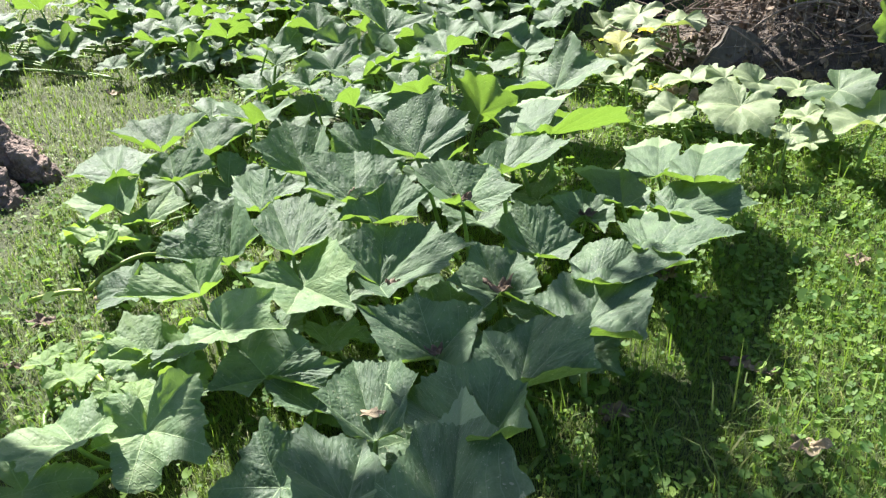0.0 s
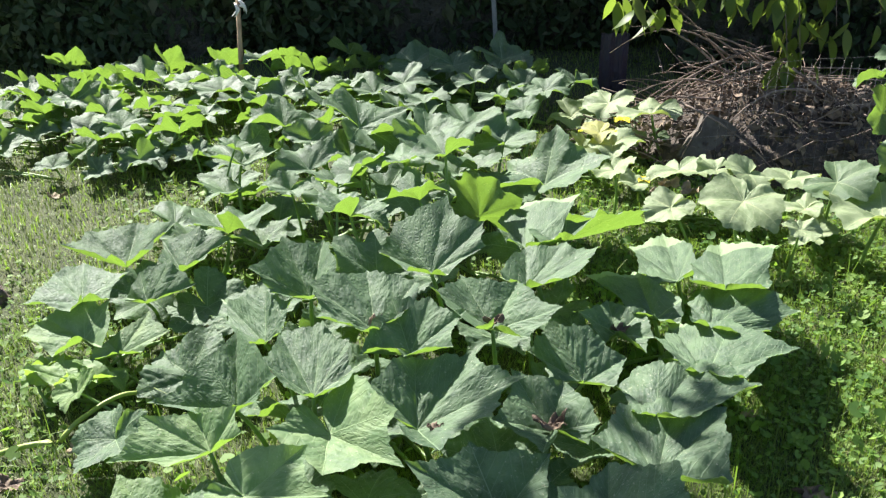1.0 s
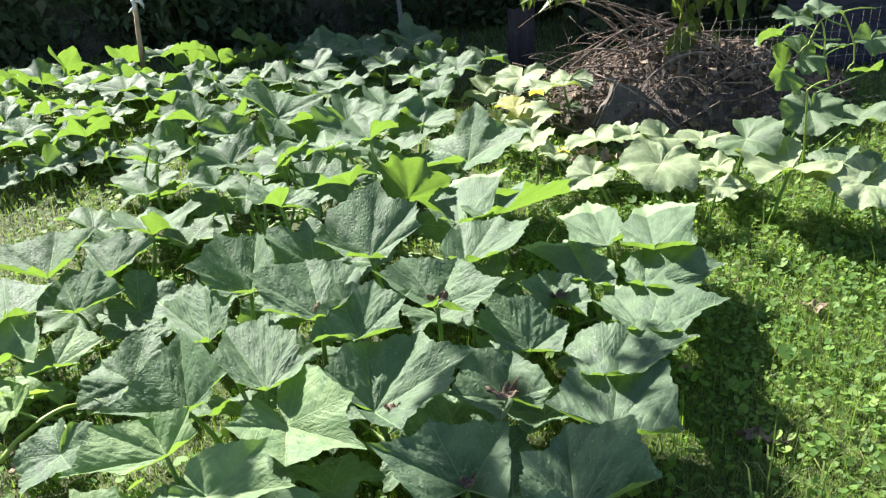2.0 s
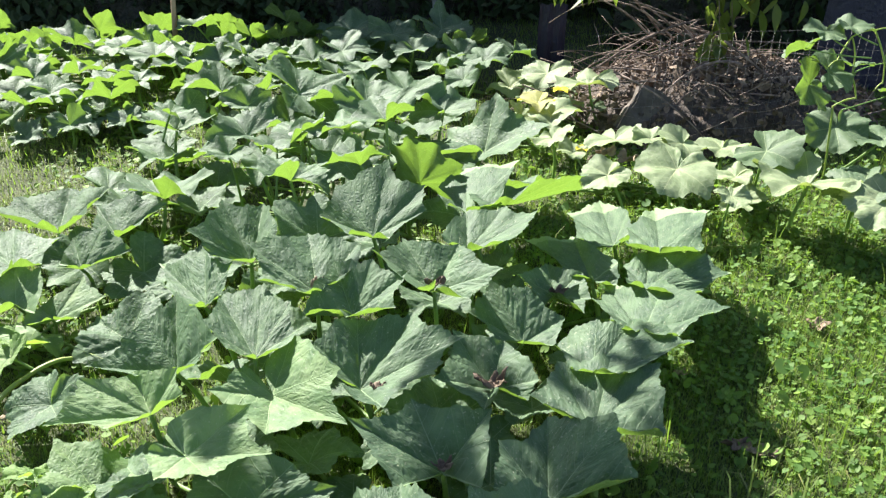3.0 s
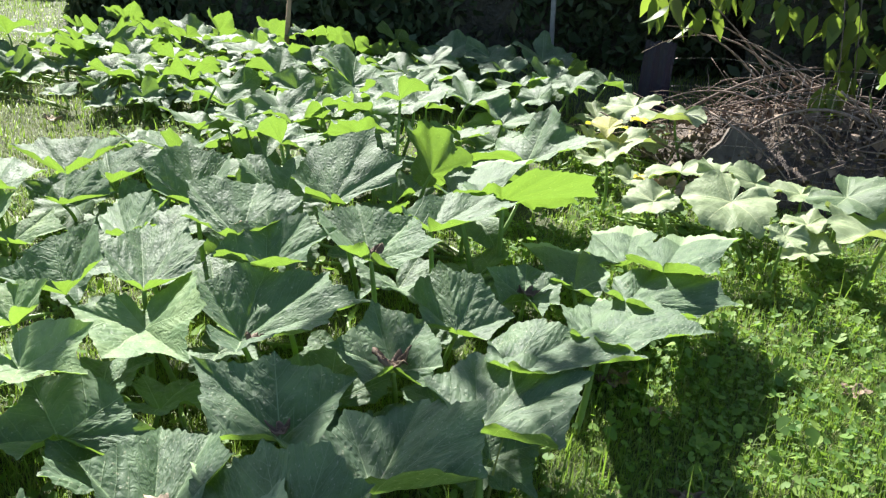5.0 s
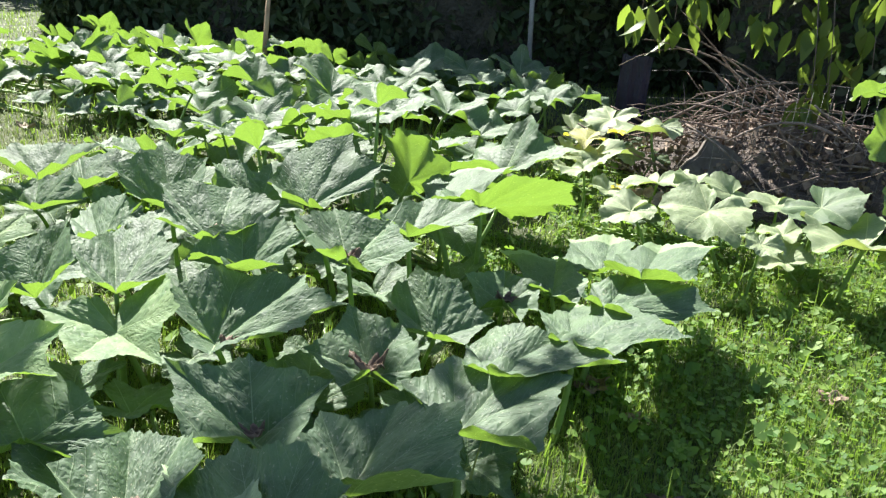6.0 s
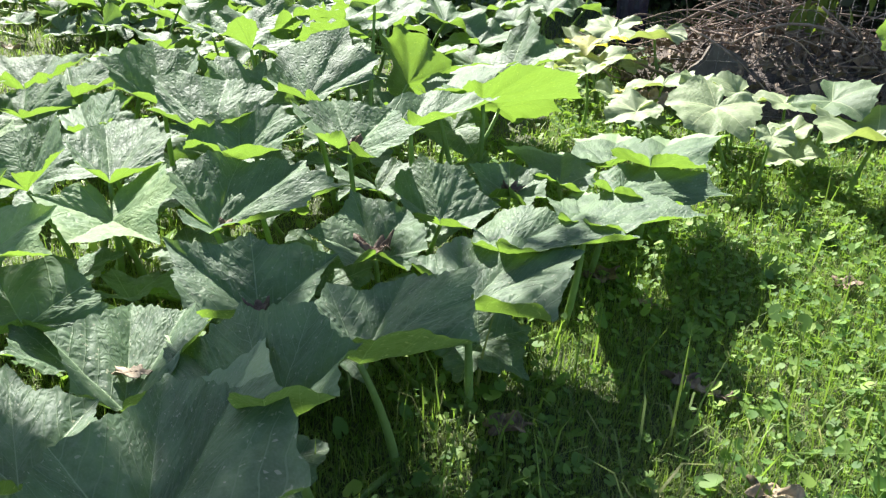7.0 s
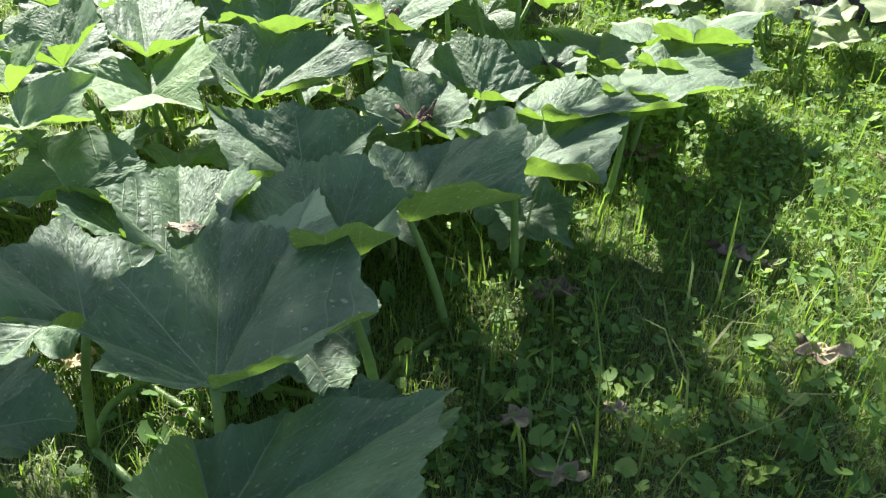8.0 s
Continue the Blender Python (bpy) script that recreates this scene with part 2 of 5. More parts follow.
def blade_mesh(rng, outline, cup=0.45, droop=0.15, fold=0.10, wave=0.05, steps=112, rings=11, sides=(1.0, 1.0, 68, 68), far=0.0, rise=0.0, curl=0.0):
    """A palmate blade about its stalk, tip along +y, upper side +z, 1 m from stalk to tip."""
    def warp(degrees, lobe):
        return radians(np.interp(degrees, [0, 66, 180], [0, lobe, 180]))

    def stretch(degrees, k):
        return np.interp(degrees, [0, 50, 180], [1, k, 1 + (k - 1) * 0.6])

    marks_l, marks_r = ([warp(a, s) for a, _ in outline] for s in sides[2:])
    jit_l = [r * rng.uniform(0.93, 1.05) * stretch(a, sides[0]) for a, r in outline]
    jit_r = [r * rng.uniform(0.93, 1.05) * stretch(a, sides[1]) for a, r in outline]
    jit_l[0] = jit_r[0] = outline[0][1] * rng.uniform(0.95, 1.05)
    skew = rng.uniform(-0.06, 0.06)
    ph = [rng.uniform(0, 6.28) for _ in range(6)]
    th = np.linspace(-math.pi, math.pi, steps + 1)
    edge = np.where(th < 0, np.interp(np.abs(th), marks_l, jit_l), np.interp(np.abs(th), marks_r, jit_r))
    edge = edge * (1 + 0.024 * np.sin(th * 23 + ph[0]) + 0.018 * np.sin(th * 37 + ph[1]) + 0.03 * np.sin(th * 11 + ph[2]))
    fr = np.array([0, 0.05, 0.11, 0.18, 0.26, 0.34, 0.42, 0.50, 0.58, 0.66, 0.74, 0.81, 0.88, 0.93, 0.97, 1.0])
    if rings < 16:
        fr = fr[[0, 2, 4, 6, 8, 10, 11, 12, 13, 15]]
    verts, uv, faces = [], [], []
    vein = np.array([0.0, 1.15, 2.36])
    gaps = np.abs(np.abs(th)[:, None] - vein)
    gap, own = np.min(gaps, axis=1), vein[np.argmin(gaps, axis=1)]
    lobe = np.clip(gap / 0.57, 0, 1)
    basal = np.clip((np.abs(th) - 1.75) / 0.75, 0, 1)
    basal = basal * basal * (3 - 2 * basal)
    lift = [curl + rng.uniform(-0.05, 0.34), curl + rng.uniform(-0.05, 0.34)]
    cups = cup * (0.97 + rise * np.cos(th - far) + 0.10 * np.sin(th + ph[2]) + 0.12 * np.sin(2 * th + ph[3])) + basal * np.where(th < 0, lift[0], lift[1])
    tips = np.array([rng.uniform(-0.16, 0.10) for _ in range(5)])
    bend_tip = sum(t * np.exp(-((th - v) / 0.33) ** 2) for t, v in zip(tips, (0.0, 1.15, -1.15, 2.36, -2.36)))
    for f in fr:
        rr = f * edge
        x, y = np.sin(th + skew * f) * rr, np.cos(th + skew * f) * rr
        z = cups * rr - (droop + 0.10 * np.sin(3 * th + ph[4])) * rr**2 + fold * lobe * rr * (1 - 0.35 * f)
        z = z + wave * f**3 * np.sin(9 * th + ph[5]) * 0.6 + wave * f**2 * np.sin(4 * th + ph[1]) + bend_tip * f**3
        z = z + 0.010 * f * np.sin(x * 31 + ph[0]) * np.sin(y * 29 + ph[2])
        along, across = rr * np.cos(np.abs(th) - own), rr * np.abs(np.sin(np.abs(th) - own))
        comb = np.abs(((along - across * 0.9) * 6.5 + 0.5) % 1.0 - 0.5) * 2
        z = z + 0.017 * comb * np.clip(across * 9, 0, 1) * (0.4 + f)
        z = z + [0.020 * noise.noise(Vector((px * 7 + ph[3], py * 7, ph[4]))) + 0.009 * noise.noise(Vector((px * 17, py * 17 + ph[3], ph[5]))) for px, py in zip(x.tolist(), y.tolist())]
        flat = np.sqrt(np.maximum(0.2, 1 - (np.minimum(cups, 1.0) * 0.75) ** 2))
        verts += list(zip((x * flat).tolist(), (y * flat).tolist(), z.tolist()))
        uv += list(zip((3 + np.sign(th) * np.interp(np.abs(th), (0, 1.15, 2.36, math.pi), (0, 1, 2, 2.75))).tolist(), rr.tolist()))
    n = steps + 1
    for i in range(len(fr) - 1):
        for k in range(steps):
            a = i * n + k
            faces.append((a, a + n, a + n + 1, a + 1) if i else (k, n + k, n + k + 1))
    return verts, faces, uv


def lobed_mesh(rng, lobes, steps=26, rings=18):
    """A blade whose ribs run from the stalk at the origin to the tips of its lobes, clockwise from the notch; metres."""
    def rib(heading, length, lift):
        a, b = radians(heading), radians(lift)
        return Vector((-math.sin(a) * math.cos(b), math.cos(a) * math.cos(b), math.sin(b))) * length

    lobes = [(h, l, min(e, 33) if math.cos(radians(h - 28)) > 0.25 else e) for h, l, e in lobes]
    tips = [rib(*lobe) for lobe in lobes]
    gap = 360 - sum((a[0] - b[0]) % 360 for a, b in zip(lobes, lobes[1:]))
    mean = sum(t.length for t in tips) / len(tips)
    up = Vector((0, 0, 0))
    for a, b in zip(tips, tips[1:]):
        up += b.cross(a)
    up.normalize()
    rim, mark = [], []
    upright = 44 if math.cos(radians(lobes[0][0] + gap / 2)) < 0.2 else 12

    def basal(lobe, side, u):
        """The margin from a basal lobe round into the notch."""
        h, length, lift = lobe
        shoulder = length + (max(0.34 * mean, min(length, 0.52 * mean)) - length) * min(1.0, u * gap / 90)
        return rib(h + side * u * gap * 0.485, shoulder * (1 - 0.86 * u ** (2.6 + gap / 60)), lift + (upright - lift) * u)

    def toward(a, b, u):
        """Between two ribs: on the line from tip to tip, somewhat bowed out when they stand wide apart."""
        flat = a.lerp(b, u)
        long = a.length * (1 - u) + b.length * u
        wide = max(0.05, a.normalized().dot(b.normalized()))
        return flat.normalized() * (flat.length + (long - flat.length) * (0.30 if wide > 0.3 else 0.6))

    half = steps + int(gap / 12)
    for k in range(half):
        u = 1 - k / half
        rim.append(basal(lobes[0], 1, u))
        mark.append(-gap / 120 * u)
    for i, (a, b) in enumerate(zip(tips, tips[1:])):
        dip, nick, seat = rng.uniform(0.05, 0.20), rng.uniform(0.03, 0.08), rng.uniform(0.35, 0.65)
        for k in range(steps):
            u = k / steps
            shape = 1.04 - dip * math.sin(math.pi * u) ** 0.8 + nick * math.exp(-((u - seat) / 0.13) ** 2)
            rim.append(toward(a, b, u) * shape)
            mark.append(i + u)
    for k in range(half + 1):
        u = k / half
        rim.append(basal(lobes[-1], -1, u))
        mark.append(len(tips) - 1 + gap / 120 * u)
    ph = [rng.uniform(0, 6.28) for _ in range(4)]
    wide = [min(1.0, ((a[0] - b[0]) % 360) / 58) ** 1.5 for a, b in zip(lobes, lobes[1:])]
    power, fold, wave = rng.uniform(0.88, 1.12), rng.uniform(0.055, 0.115), rng.uniform(0.018, 0.036)
    verts, uv, faces = [], [], []
    n = len(rim)
    for j in range(rings + 1):
        f = (j / rings) ** 0.85
        for k, (e, m) in enumerate(zip(rim, mark)):
            q = k / n * math.tau
            tooth = 1 + (0.018 * noise.noise(Vector((q * 5, ph[0], 0))) + 0.018 * abs(math.sin(q * 19 + ph[0])) + 0.012 * math.sin(q * 47 + ph[1])) * f
            p = e * f * tooth
            off = abs(m - round(m))
            p += up * (up.dot(e) * (f ** power - f) + fold * mean * wide[min(len(wide) - 1, max(0, int(m)))] * 4 * off * (1 - off) * f * (1.25 - 0.5 * f))
            r = e.length * f
            across, ahead = r * math.sin(off), r * math.cos(off)
            comb = abs(((ahead - across * 0.8) * 33 + 0.5) % 1.0 - 0.5) * 2
            w = Vector((p.x * 30 + ph[2], p.y * 30, ph[3]))
            swell = 0.0028 * comb * min(1, across * 45) + 0.0036 * noise.noise(w) + 0.0018 * noise.noise(w * 2.7)
            swell += wave * mean * f ** 3 * math.sin(q * 9 + ph[2]) + wave * mean * 0.7 * f * f * math.sin(q * 4 + ph[1])
            verts.append(p + up * swell * min(1.0, f * 4))
            uv.append((m + 3 - (len(tips) - 1) // 2, r / 0.2))
    for j in range(rings):
        for k in range(n - 1):
            a = j * n + k
            faces.append((a, a + n, a + n + 1, a + 1) if j else (k, n + k, n + k + 1))
    return verts, faces, uv, up


FEET = {}
LEAF_COUNT = [0]


def pumpkin_plant(x, y, label):
    ob = thing("pumpkin_plant", x, y, 0.0, label, "pumpkin plant", "pumpkin plants of the patch")
    FEET[ob.name] = []
    return ob


def leaf(plant, x, y, z, size, heading, pitch, roll, material=None, rise=0.0, hung=False, sides=(1.0, 1.0, 68, 68), curl=0.0):
    """A blade whose stalk joins at x, y, z: size from there to the tip, heading of the tip left of ahead, its rise, and the lean about it."""
    LEAF_COUNT[0] += 1
    rng = random.Random(LEAF_COUNT[0] * 7 + 3)
    material = material or green
    shape = LOBED if material in (green, young, fresh) and "squash" not in plant["label"] else ROUND
    near = y < 3.1
    if y > 4.4 and material is green:
        rise, curl = rise - 0.45, curl + 0.12
    m = pose(x, y, z, 0, 0, heading) @ pose(0, 0, 0, pitch) @ pose(0, 0, 0, 0, roll)
    ahead = m.to_3x3().inverted() @ Vector((0, 1, 0))
    far = math.atan2(ahead.x, ahead.y)
    cup = rng.uniform(0.30, 0.46) * (0.9 if material in (pale, grey, yellow) else 1.0)
    v, f, uv = blade_mesh(rng, shape, cup, rng.uniform(0.14, 0.28), rng.uniform(0.07, 0.17), rng.uniform(0.05, 0.10), 144 if near else 84, 16 if near else 10, sides=sides, far=far, rise=rise, curl=curl - 0.16 * (1 - math.cos(radians(heading))) / 2)
    size *= 1.13
    v = [(a * size, b * size, c * size) for a, b, c in v]
    me = mesh_of("leaf", v, f, material, uv)
    ob = child("leaf", me, plant, "", m)
    up = m.to_3x3() @ Vector((0, 0, 1))
    back = m.to_3x3() @ Vector((0, -1, 0))
    top = Vector((x, y, z)) - up * 0.002
    foot = Vector((x, y, 0.025)) + Vector((back.x, back.y, 0)) * z * rng.uniform(0.15, 0.4) + Vector((rng.uniform(-0.08, 0.08), rng.uniform(-0.08, 0.08), 0))
    if hung:
        foot = Vector((1.90 + rng.uniform(-0.05, 0.12), 3.455, max(0.44, min(0.74, z - 0.05 + rng.uniform(-0.05, 0.05)))))
    sag = Vector((rng.uniform(-0.02, 0.02), rng.uniform(-0.02, 0.02), 0)) - Vector((up.x, up.y, 0)) * 0.05
    thick = (0.0032 + size * 0.018) * (0.55 if hung else 1.0)
    pts = bend(top, foot, sag, 8)
    tv, tf = tube(pts, [thick * (0.8 + 0.5 * i / 7) for i in range(8)], 7)
    child("petiole", mesh_of("petiole", tv, tf, stem_green), ob, "hairy pale green leaf stalk")
    if not hung:
        FEET[plant.name].append(foot)
    return ob


def lobed_leaf(plant, x, y, z, lobes, material=None):
    """A large blade on its stalk at x, y, z: each lobe by its heading left of ahead, its length and its rise, clockwise from the notch."""
    LEAF_COUNT[0] += 1
    rng = random.Random(LEAF_COUNT[0] * 11 + 5)
    v, f, uv, up = lobed_mesh(rng, lobes, 26 if y < 2.6 else 18, 20 if y < 2.6 else 14)
    ob = child("leaf", mesh_of("leaf", v, f, material or green, uv), plant, "", pose(x, y, z))
    size = sum(l for _, l, _ in lobes) / len(lobes)
    top = Vector((x, y, z)) - up * 0.001
    foot = Vector((x - up.x * z * 0.5 + rng.uniform(-0.05, 0.05), y - up.y * z * 0.3 + rng.uniform(-0.02, 0.07), 0.025))
    thick = 0.0036 + size * 0.018
    pts = bend(top, foot, (-up.x * 0.03, -up.y * 0.03, 0), 8)
    tv, tf = tube(pts, [thick * (0.8 + 0.5 * i / 7) for i in range(8)], 8)
    child("petiole", mesh_of("petiole", tv, tf, stem_green), ob, "hairy pale green leaf stalk")
    FEET[plant.name].append(foot)
    return ob


def vines(plant):
    """Creeping stems that join the stalks' feet on the ground."""
    feet = sorted(FEET[plant.name], key=lambda p: p.y + 0.3 * p.x)
    rng = random.Random(len(feet))
    for lane in (feet[0::2], feet[1::2]):
        if len(lane) < 2:
            continue
        pts = []
        for a, b in zip(lane, lane[1:]):
            side = Vector((rng.uniform(-0.06, 0.06), rng.uniform(-0.06, 0.06), rng.uniform(0.0, 0.02)))
            pts += bend(a, b, side, 6)[:-1]
        pts.append(lane[-1])
        pts = [Vector((p.x, p.y, max(0.010, p.z - 0.012))) for p in pts]
        tv, tf = tube(pts, [0.0065] * len(pts), 7)
        child("vine", mesh_of("vine", tv, tf, stem_green), plant, "creeping green vine stem")


# ---- ground ----
def lie(x, y):
    """Height of the lawn."""
    return 0.018 * noise.noise(Vector((x * 0.9, y * 0.9, 3.1))) + 0.008 * noise.noise(Vector((x * 3.1, y * 3.1, 7.7)))


def ground_sheet():
    xs = np.concatenate([[-400, -120, -40, -16, -8], np.linspace(-5, 5, 81), [8, 16, 40, 120, 400]])
    ys = np.concatenate([[-400, -120, -40, -12, -4], np.linspace(-1, 9, 81), [12, 20, 45, 120, 400]])
    verts = [(float(x), float(y), lie(x, y) if abs(x) < 6 and -2 < y < 10 else 0.0) for y in ys for x in xs]
    w = len(xs)
    faces = [(j * w + i, j * w + i + 1, (j + 1) * w + i + 1, (j + 1) * w + i) for j in range(len(ys) - 1) for i in range(w - 1)]
    tagged(new("ground", mesh_of("ground", verts, faces, soil_mat)), "uneven lawn ground with bare soil between the grass", "ground", kind="structure")


ground_sheet()


def blades(name, label, count, box, length, width, material, seed, keep=None, lean=0.7):
    """Bent grass blades scattered over a rectangle of lawn, one mesh."""
    rng = np.random.default_rng(seed)
    x0, x1, y0, y1 = box
    px, py = rng.uniform(x0, x1, count), rng.uniform(y0, y1, count)
    if keep is not None:
        on = keep(px, py, rng)
        px, py = px[on], py[on]
    k = len(px)
    pz = np.array([lie(a, b) for a, b in zip(px.tolist(), py.tolist())]) - 0.004
    ang, tilt = rng.uniform(0, 2 * np.pi, k), np.abs(rng.normal(0.25, lean, k)).clip(0, 1.45)
    ln, wd = rng.gamma(6, length / 6, k), rng.uniform(0.6, 1.3, k) * width
    dx, dy = np.cos(ang), np.sin(ang)
    sx, sy = -dy * wd / 2, dx * wd / 2
    h1, o1 = ln * 0.55 * np.cos(tilt * 0.5), ln * 0.55 * np.sin(tilt * 0.5)
    h2, o2 = h1 + ln * 0.45 * np.cos(tilt * 1.5), o1 + ln * 0.45 * np.sin(tilt * 1.5)
    v = np.empty((k, 5, 3))
    v[:, 0] = np.stack([px + sx, py + sy, pz], 1)
    v[:, 1] = np.stack([px - sx, py - sy, pz], 1)
    v[:, 2] = np.stack([px + dx * o1 - sx * 0.8, py + dy * o1 - sy * 0.8, pz + h1], 1)
    v[:, 3] = np.stack([px + dx * o1 + sx * 0.8, py + dy * o1 + sy * 0.8, pz + h1], 1)
    v[:, 4] = np.stack([px + dx * o2, py + dy * o2, pz + h2], 1)
    me = bpy.data.meshes.new(name)
    me.vertices.add(k * 5)
    me.vertices.foreach_set("co", v.ravel())
    base = np.arange(k)[:, None] * 5
    loops = np.concatenate([base + [0, 1, 2, 3], base + [3, 2, 4]], 1).ravel()
    me.loops.add(k * 7)
    me.loops.foreach_set("vertex_index", loops.astype(np.int32))
    me.polygons.add(k * 2)
    me.polygons.foreach_set("loop_start", (np.arange(k)[:, None] * 7 + [0, 4]).ravel().astype(np.int32))
    me.materials.append(material)
    me.update(calc_edges=True)
    tagged(new(name, me), label, "grass", kind="stuff")


def round_leaves(name, label, count, box, radius, height, material, seed, keep=None, points=9):
    """Small cupped weed leaves on thin stalks, one mesh."""
    rng = np.random.default_rng(seed)
    x0, x1, y0, y1 = box
    px, py = rng.uniform(x0, x1, count), rng.uniform(y0, y1, count)
    if keep is not None:
        on = keep(px, py, rng)
        px, py = px[on], py[on]
    k = len(px)
    rad = rng.gamma(7, radius / 7, k)
    land = np.array([lie(a, b) for a, b in zip(px.tolist(), py.tolist())])
    pz = rng.uniform(0.3, 1.0, k) * height + 0.006 + land
    head, tip, slope = rng.uniform(0, 2 * np.pi, k), rng.normal(0, 0.42, k), rng.normal(0, 0.42, k)
    th = np.linspace(0.25, 2 * np.pi - 0.25, points)
    lx, ly = np.cos(th) * (1 - 0.12 * np.cos(3 * th)), np.sin(th)
    lz = 0.16 + 0.10 * np.cos(2 * th)
    v = np.empty((k, points + 1, 3))
    c, s = np.cos(head)[:, None], np.sin(head)[:, None]
    fx, fy, fz = lx[None] * rad[:, None], ly[None] * rad[:, None], lz[None] * rad[:, None]
    fz = fz + fx * tip[:, None] + fy * slope[:, None]
    v[:, 1:, 0], v[:, 1:, 1], v[:, 1:, 2] = px[:, None] + fx * c - fy * s, py[:, None] + fx * s + fy * c, np.maximum(pz[:, None] + fz, land[:, None] + 0.004)
    v[:, 0, 0], v[:, 0, 1], v[:, 0, 2] = px, py, pz
    stalk = np.stack([np.stack([px - 0.001, py, pz], 1), np.stack([px + 0.001, py, pz], 1), np.stack([px + 0.006, py + 0.006, land - 0.01], 1)], 1)
    me = bpy.data.meshes.new(name)
    all_v = np.concatenate([v, stalk], 1)
    w = points + 4
    me.vertices.add(k * w)
    me.vertices.foreach_set("co", all_v.ravel())
    tri = [[0, i, i + 1] for i in range(1, points)] + [[points + 1, points + 2, points + 3]]
    loops = (np.arange(k)[:, None] * w + np.array(tri).ravel()[None]).ravel()
    me.loops.add(len(loops))
    me.loops.foreach_set("vertex_index", loops.astype(np.int32))
    me.polygons.add(len(loops) // 3)
    me.polygons.foreach_set("loop_start", (np.arange(len(loops) // 3) * 3).astype(np.int32))
    me.materials.append(material)
    me.update(calc_edges=True)
    me.shade_smooth()
    tagged(new(name, me), label, "weeds", kind="stuff")


def patchy(scale, cut, flip=False):
    def keep(px, py, rng):
        f = np.sin(px * 2.3 * scale + 1.3) * np.sin(py * 1.9 * scale + 0.4) + 0.6 * np.sin(px * 5.3 * scale + py * 3.7 * scale)
        f = f + rng.normal(0, 0.35, len(px))
        return (f < cut) if flip else (f > cut)
    return keep


blades("lawn_grass", "fine green lawn grass, uneven and unmown", 125000, (-1.6, 3.2, 0.7, 3.6), 0.046, 0.0019, grass_mat, 11, lean=1.3)
blades("tall_grass", "long loose grass blades among the leaves", 1500, (-1.4, 2.6, 0.8, 3.6), 0.11, 0.0036, grass_mat, 12, lean=1.1)
blades("edge_grass", "arching grass along the edge of the bed", 70000, (-0.6, 1.7, 0.7, 2.6), 0.046, 0.0017, grass_mat, 20, lean=1.5)
blades("arching_grass", "long arching grass blades at the lawn edge", 240, (0.3, 1.5, 0.9, 2.1), 0.18, 0.0055, grass_mat, 23, lean=1.1)
blades("side_grass", "lush green lawn grass beside the squash plants", 52000, (0.6, 3.8, 2.4, 5.0), 0.046, 0.0024, grass_mat, 19, lean=1.3)
blades("far_grass", "green grass between the beds", 42000, (-4.5, 3.6, 3.6, 8.0), 0.05, 0.0045, grass_mat, 13, lean=1.1)
blades("dry_lawn_grass", "sun-bleached dry lawn grass", 100000, (-4.2, -0.6, 1.3, 6.2), 0.028, 0.0026, dry_grass_mat, 14, lean=2.2)
blades("wispy_grass", "long thin wispy grass along the rear bed", 3000, (-2.9, -0.8, 3.5, 5.1), 0.08, 0.0024, dry_grass_mat, 25, lean=0.8)
blades("outer_grass", "short grass of the wider lawn", 60000, (-6.0, 6.0, -3.0, 9.0), 0.035, 0.005, grass_mat, 21, lean=1.2)
round_leaves("ground_ivy", "low round-leaved ground ivy and violets in the lawn", 24000, (0.25, 3.2, 0.8, 3.6), 0.0064, 0.042, weed_mat, 15, patchy(1.0, -0.25))
round_leaves("clover_patch", "broad-leaved weeds with glossy round leaves", 1800, (0.3, 2.6, 0.9, 2.9), 0.0100, 0.045, weed_mat, 16, patchy(1.4, 0.1))
round_leaves("side_weeds", "small round weeds in the lawn beside the squash", 6000, (0.7, 3.4, 2.5, 4.6), 0.009, 0.045, weed_mat, 22)
round_leaves("bed_weeds", "small weeds under the pumpkin leaves", 5000, (-1.5, 1.3, 0.9, 4.8), 0.010, 0.05, weed_mat, 17)
round_leaves("lawn_weeds", "small weeds in the dry lawn", 9000, (-3.2, -0.7, 1.6, 5.0), 0.0072, 0.025, weed_mat, 18, patchy(0.8, 0.15))

# ---- pumpkin leaves ----
plant = pumpkin_plant(-0.04, 1.36, "large green pumpkin plant sprawling over the grass")
leaf(plant, -0.258, 1.159, 0.200, 0.116, -8, -10, 7, rise=0.28, sides=(1.09, 0.90, 61, 67))
leaf(plant, 0.195, 1.147, 0.187, 0.128, 81, 9, -10, rise=-0.34, curl=0.35)
leaf(plant, -0.355, 1.506, 0.090, 0.155, 25, 15, -20, rise=0.10)
leaf(plant, 0.019, 1.539, 0.090, 0.149, 155, -5, -10, rise=-0.03, curl=0.17)
lobed_leaf(plant, 0.000, 1.816, 0.212, ((119, 0.13, 15), (62, 0.24, 22), (19, 0.18, 47), (-55, 0.18, 34), (-141, 0.11, 15)))
lobed_leaf(plant, 0.199, 1.660, 0.240, ((74, 0.12, 19), (28, 0.17, 21), (-14, 0.23, 12), (-56, 0.24, 30), (-93, 0.19, 20), (-156, 0.12, 51)))
lobed_leaf(plant, 0.115, 1.410, 0.290, ((61, 0.19, -3), (43, 0.32, -3), (24, 0.23, 17), (-5, 0.21, 25), (-32, 0.18, 16), (-107, 0.12, 41), (-176, 0.13, 56)))
lobed_leaf(plant, -0.127, 1.515, 0.220, ((121, 0.08, 35), (63, 0.17, 25), (17, 0.23, 13), (-6, 0.22, 14), (-39, 0.17, 32), (-103, 0.08, 36)))
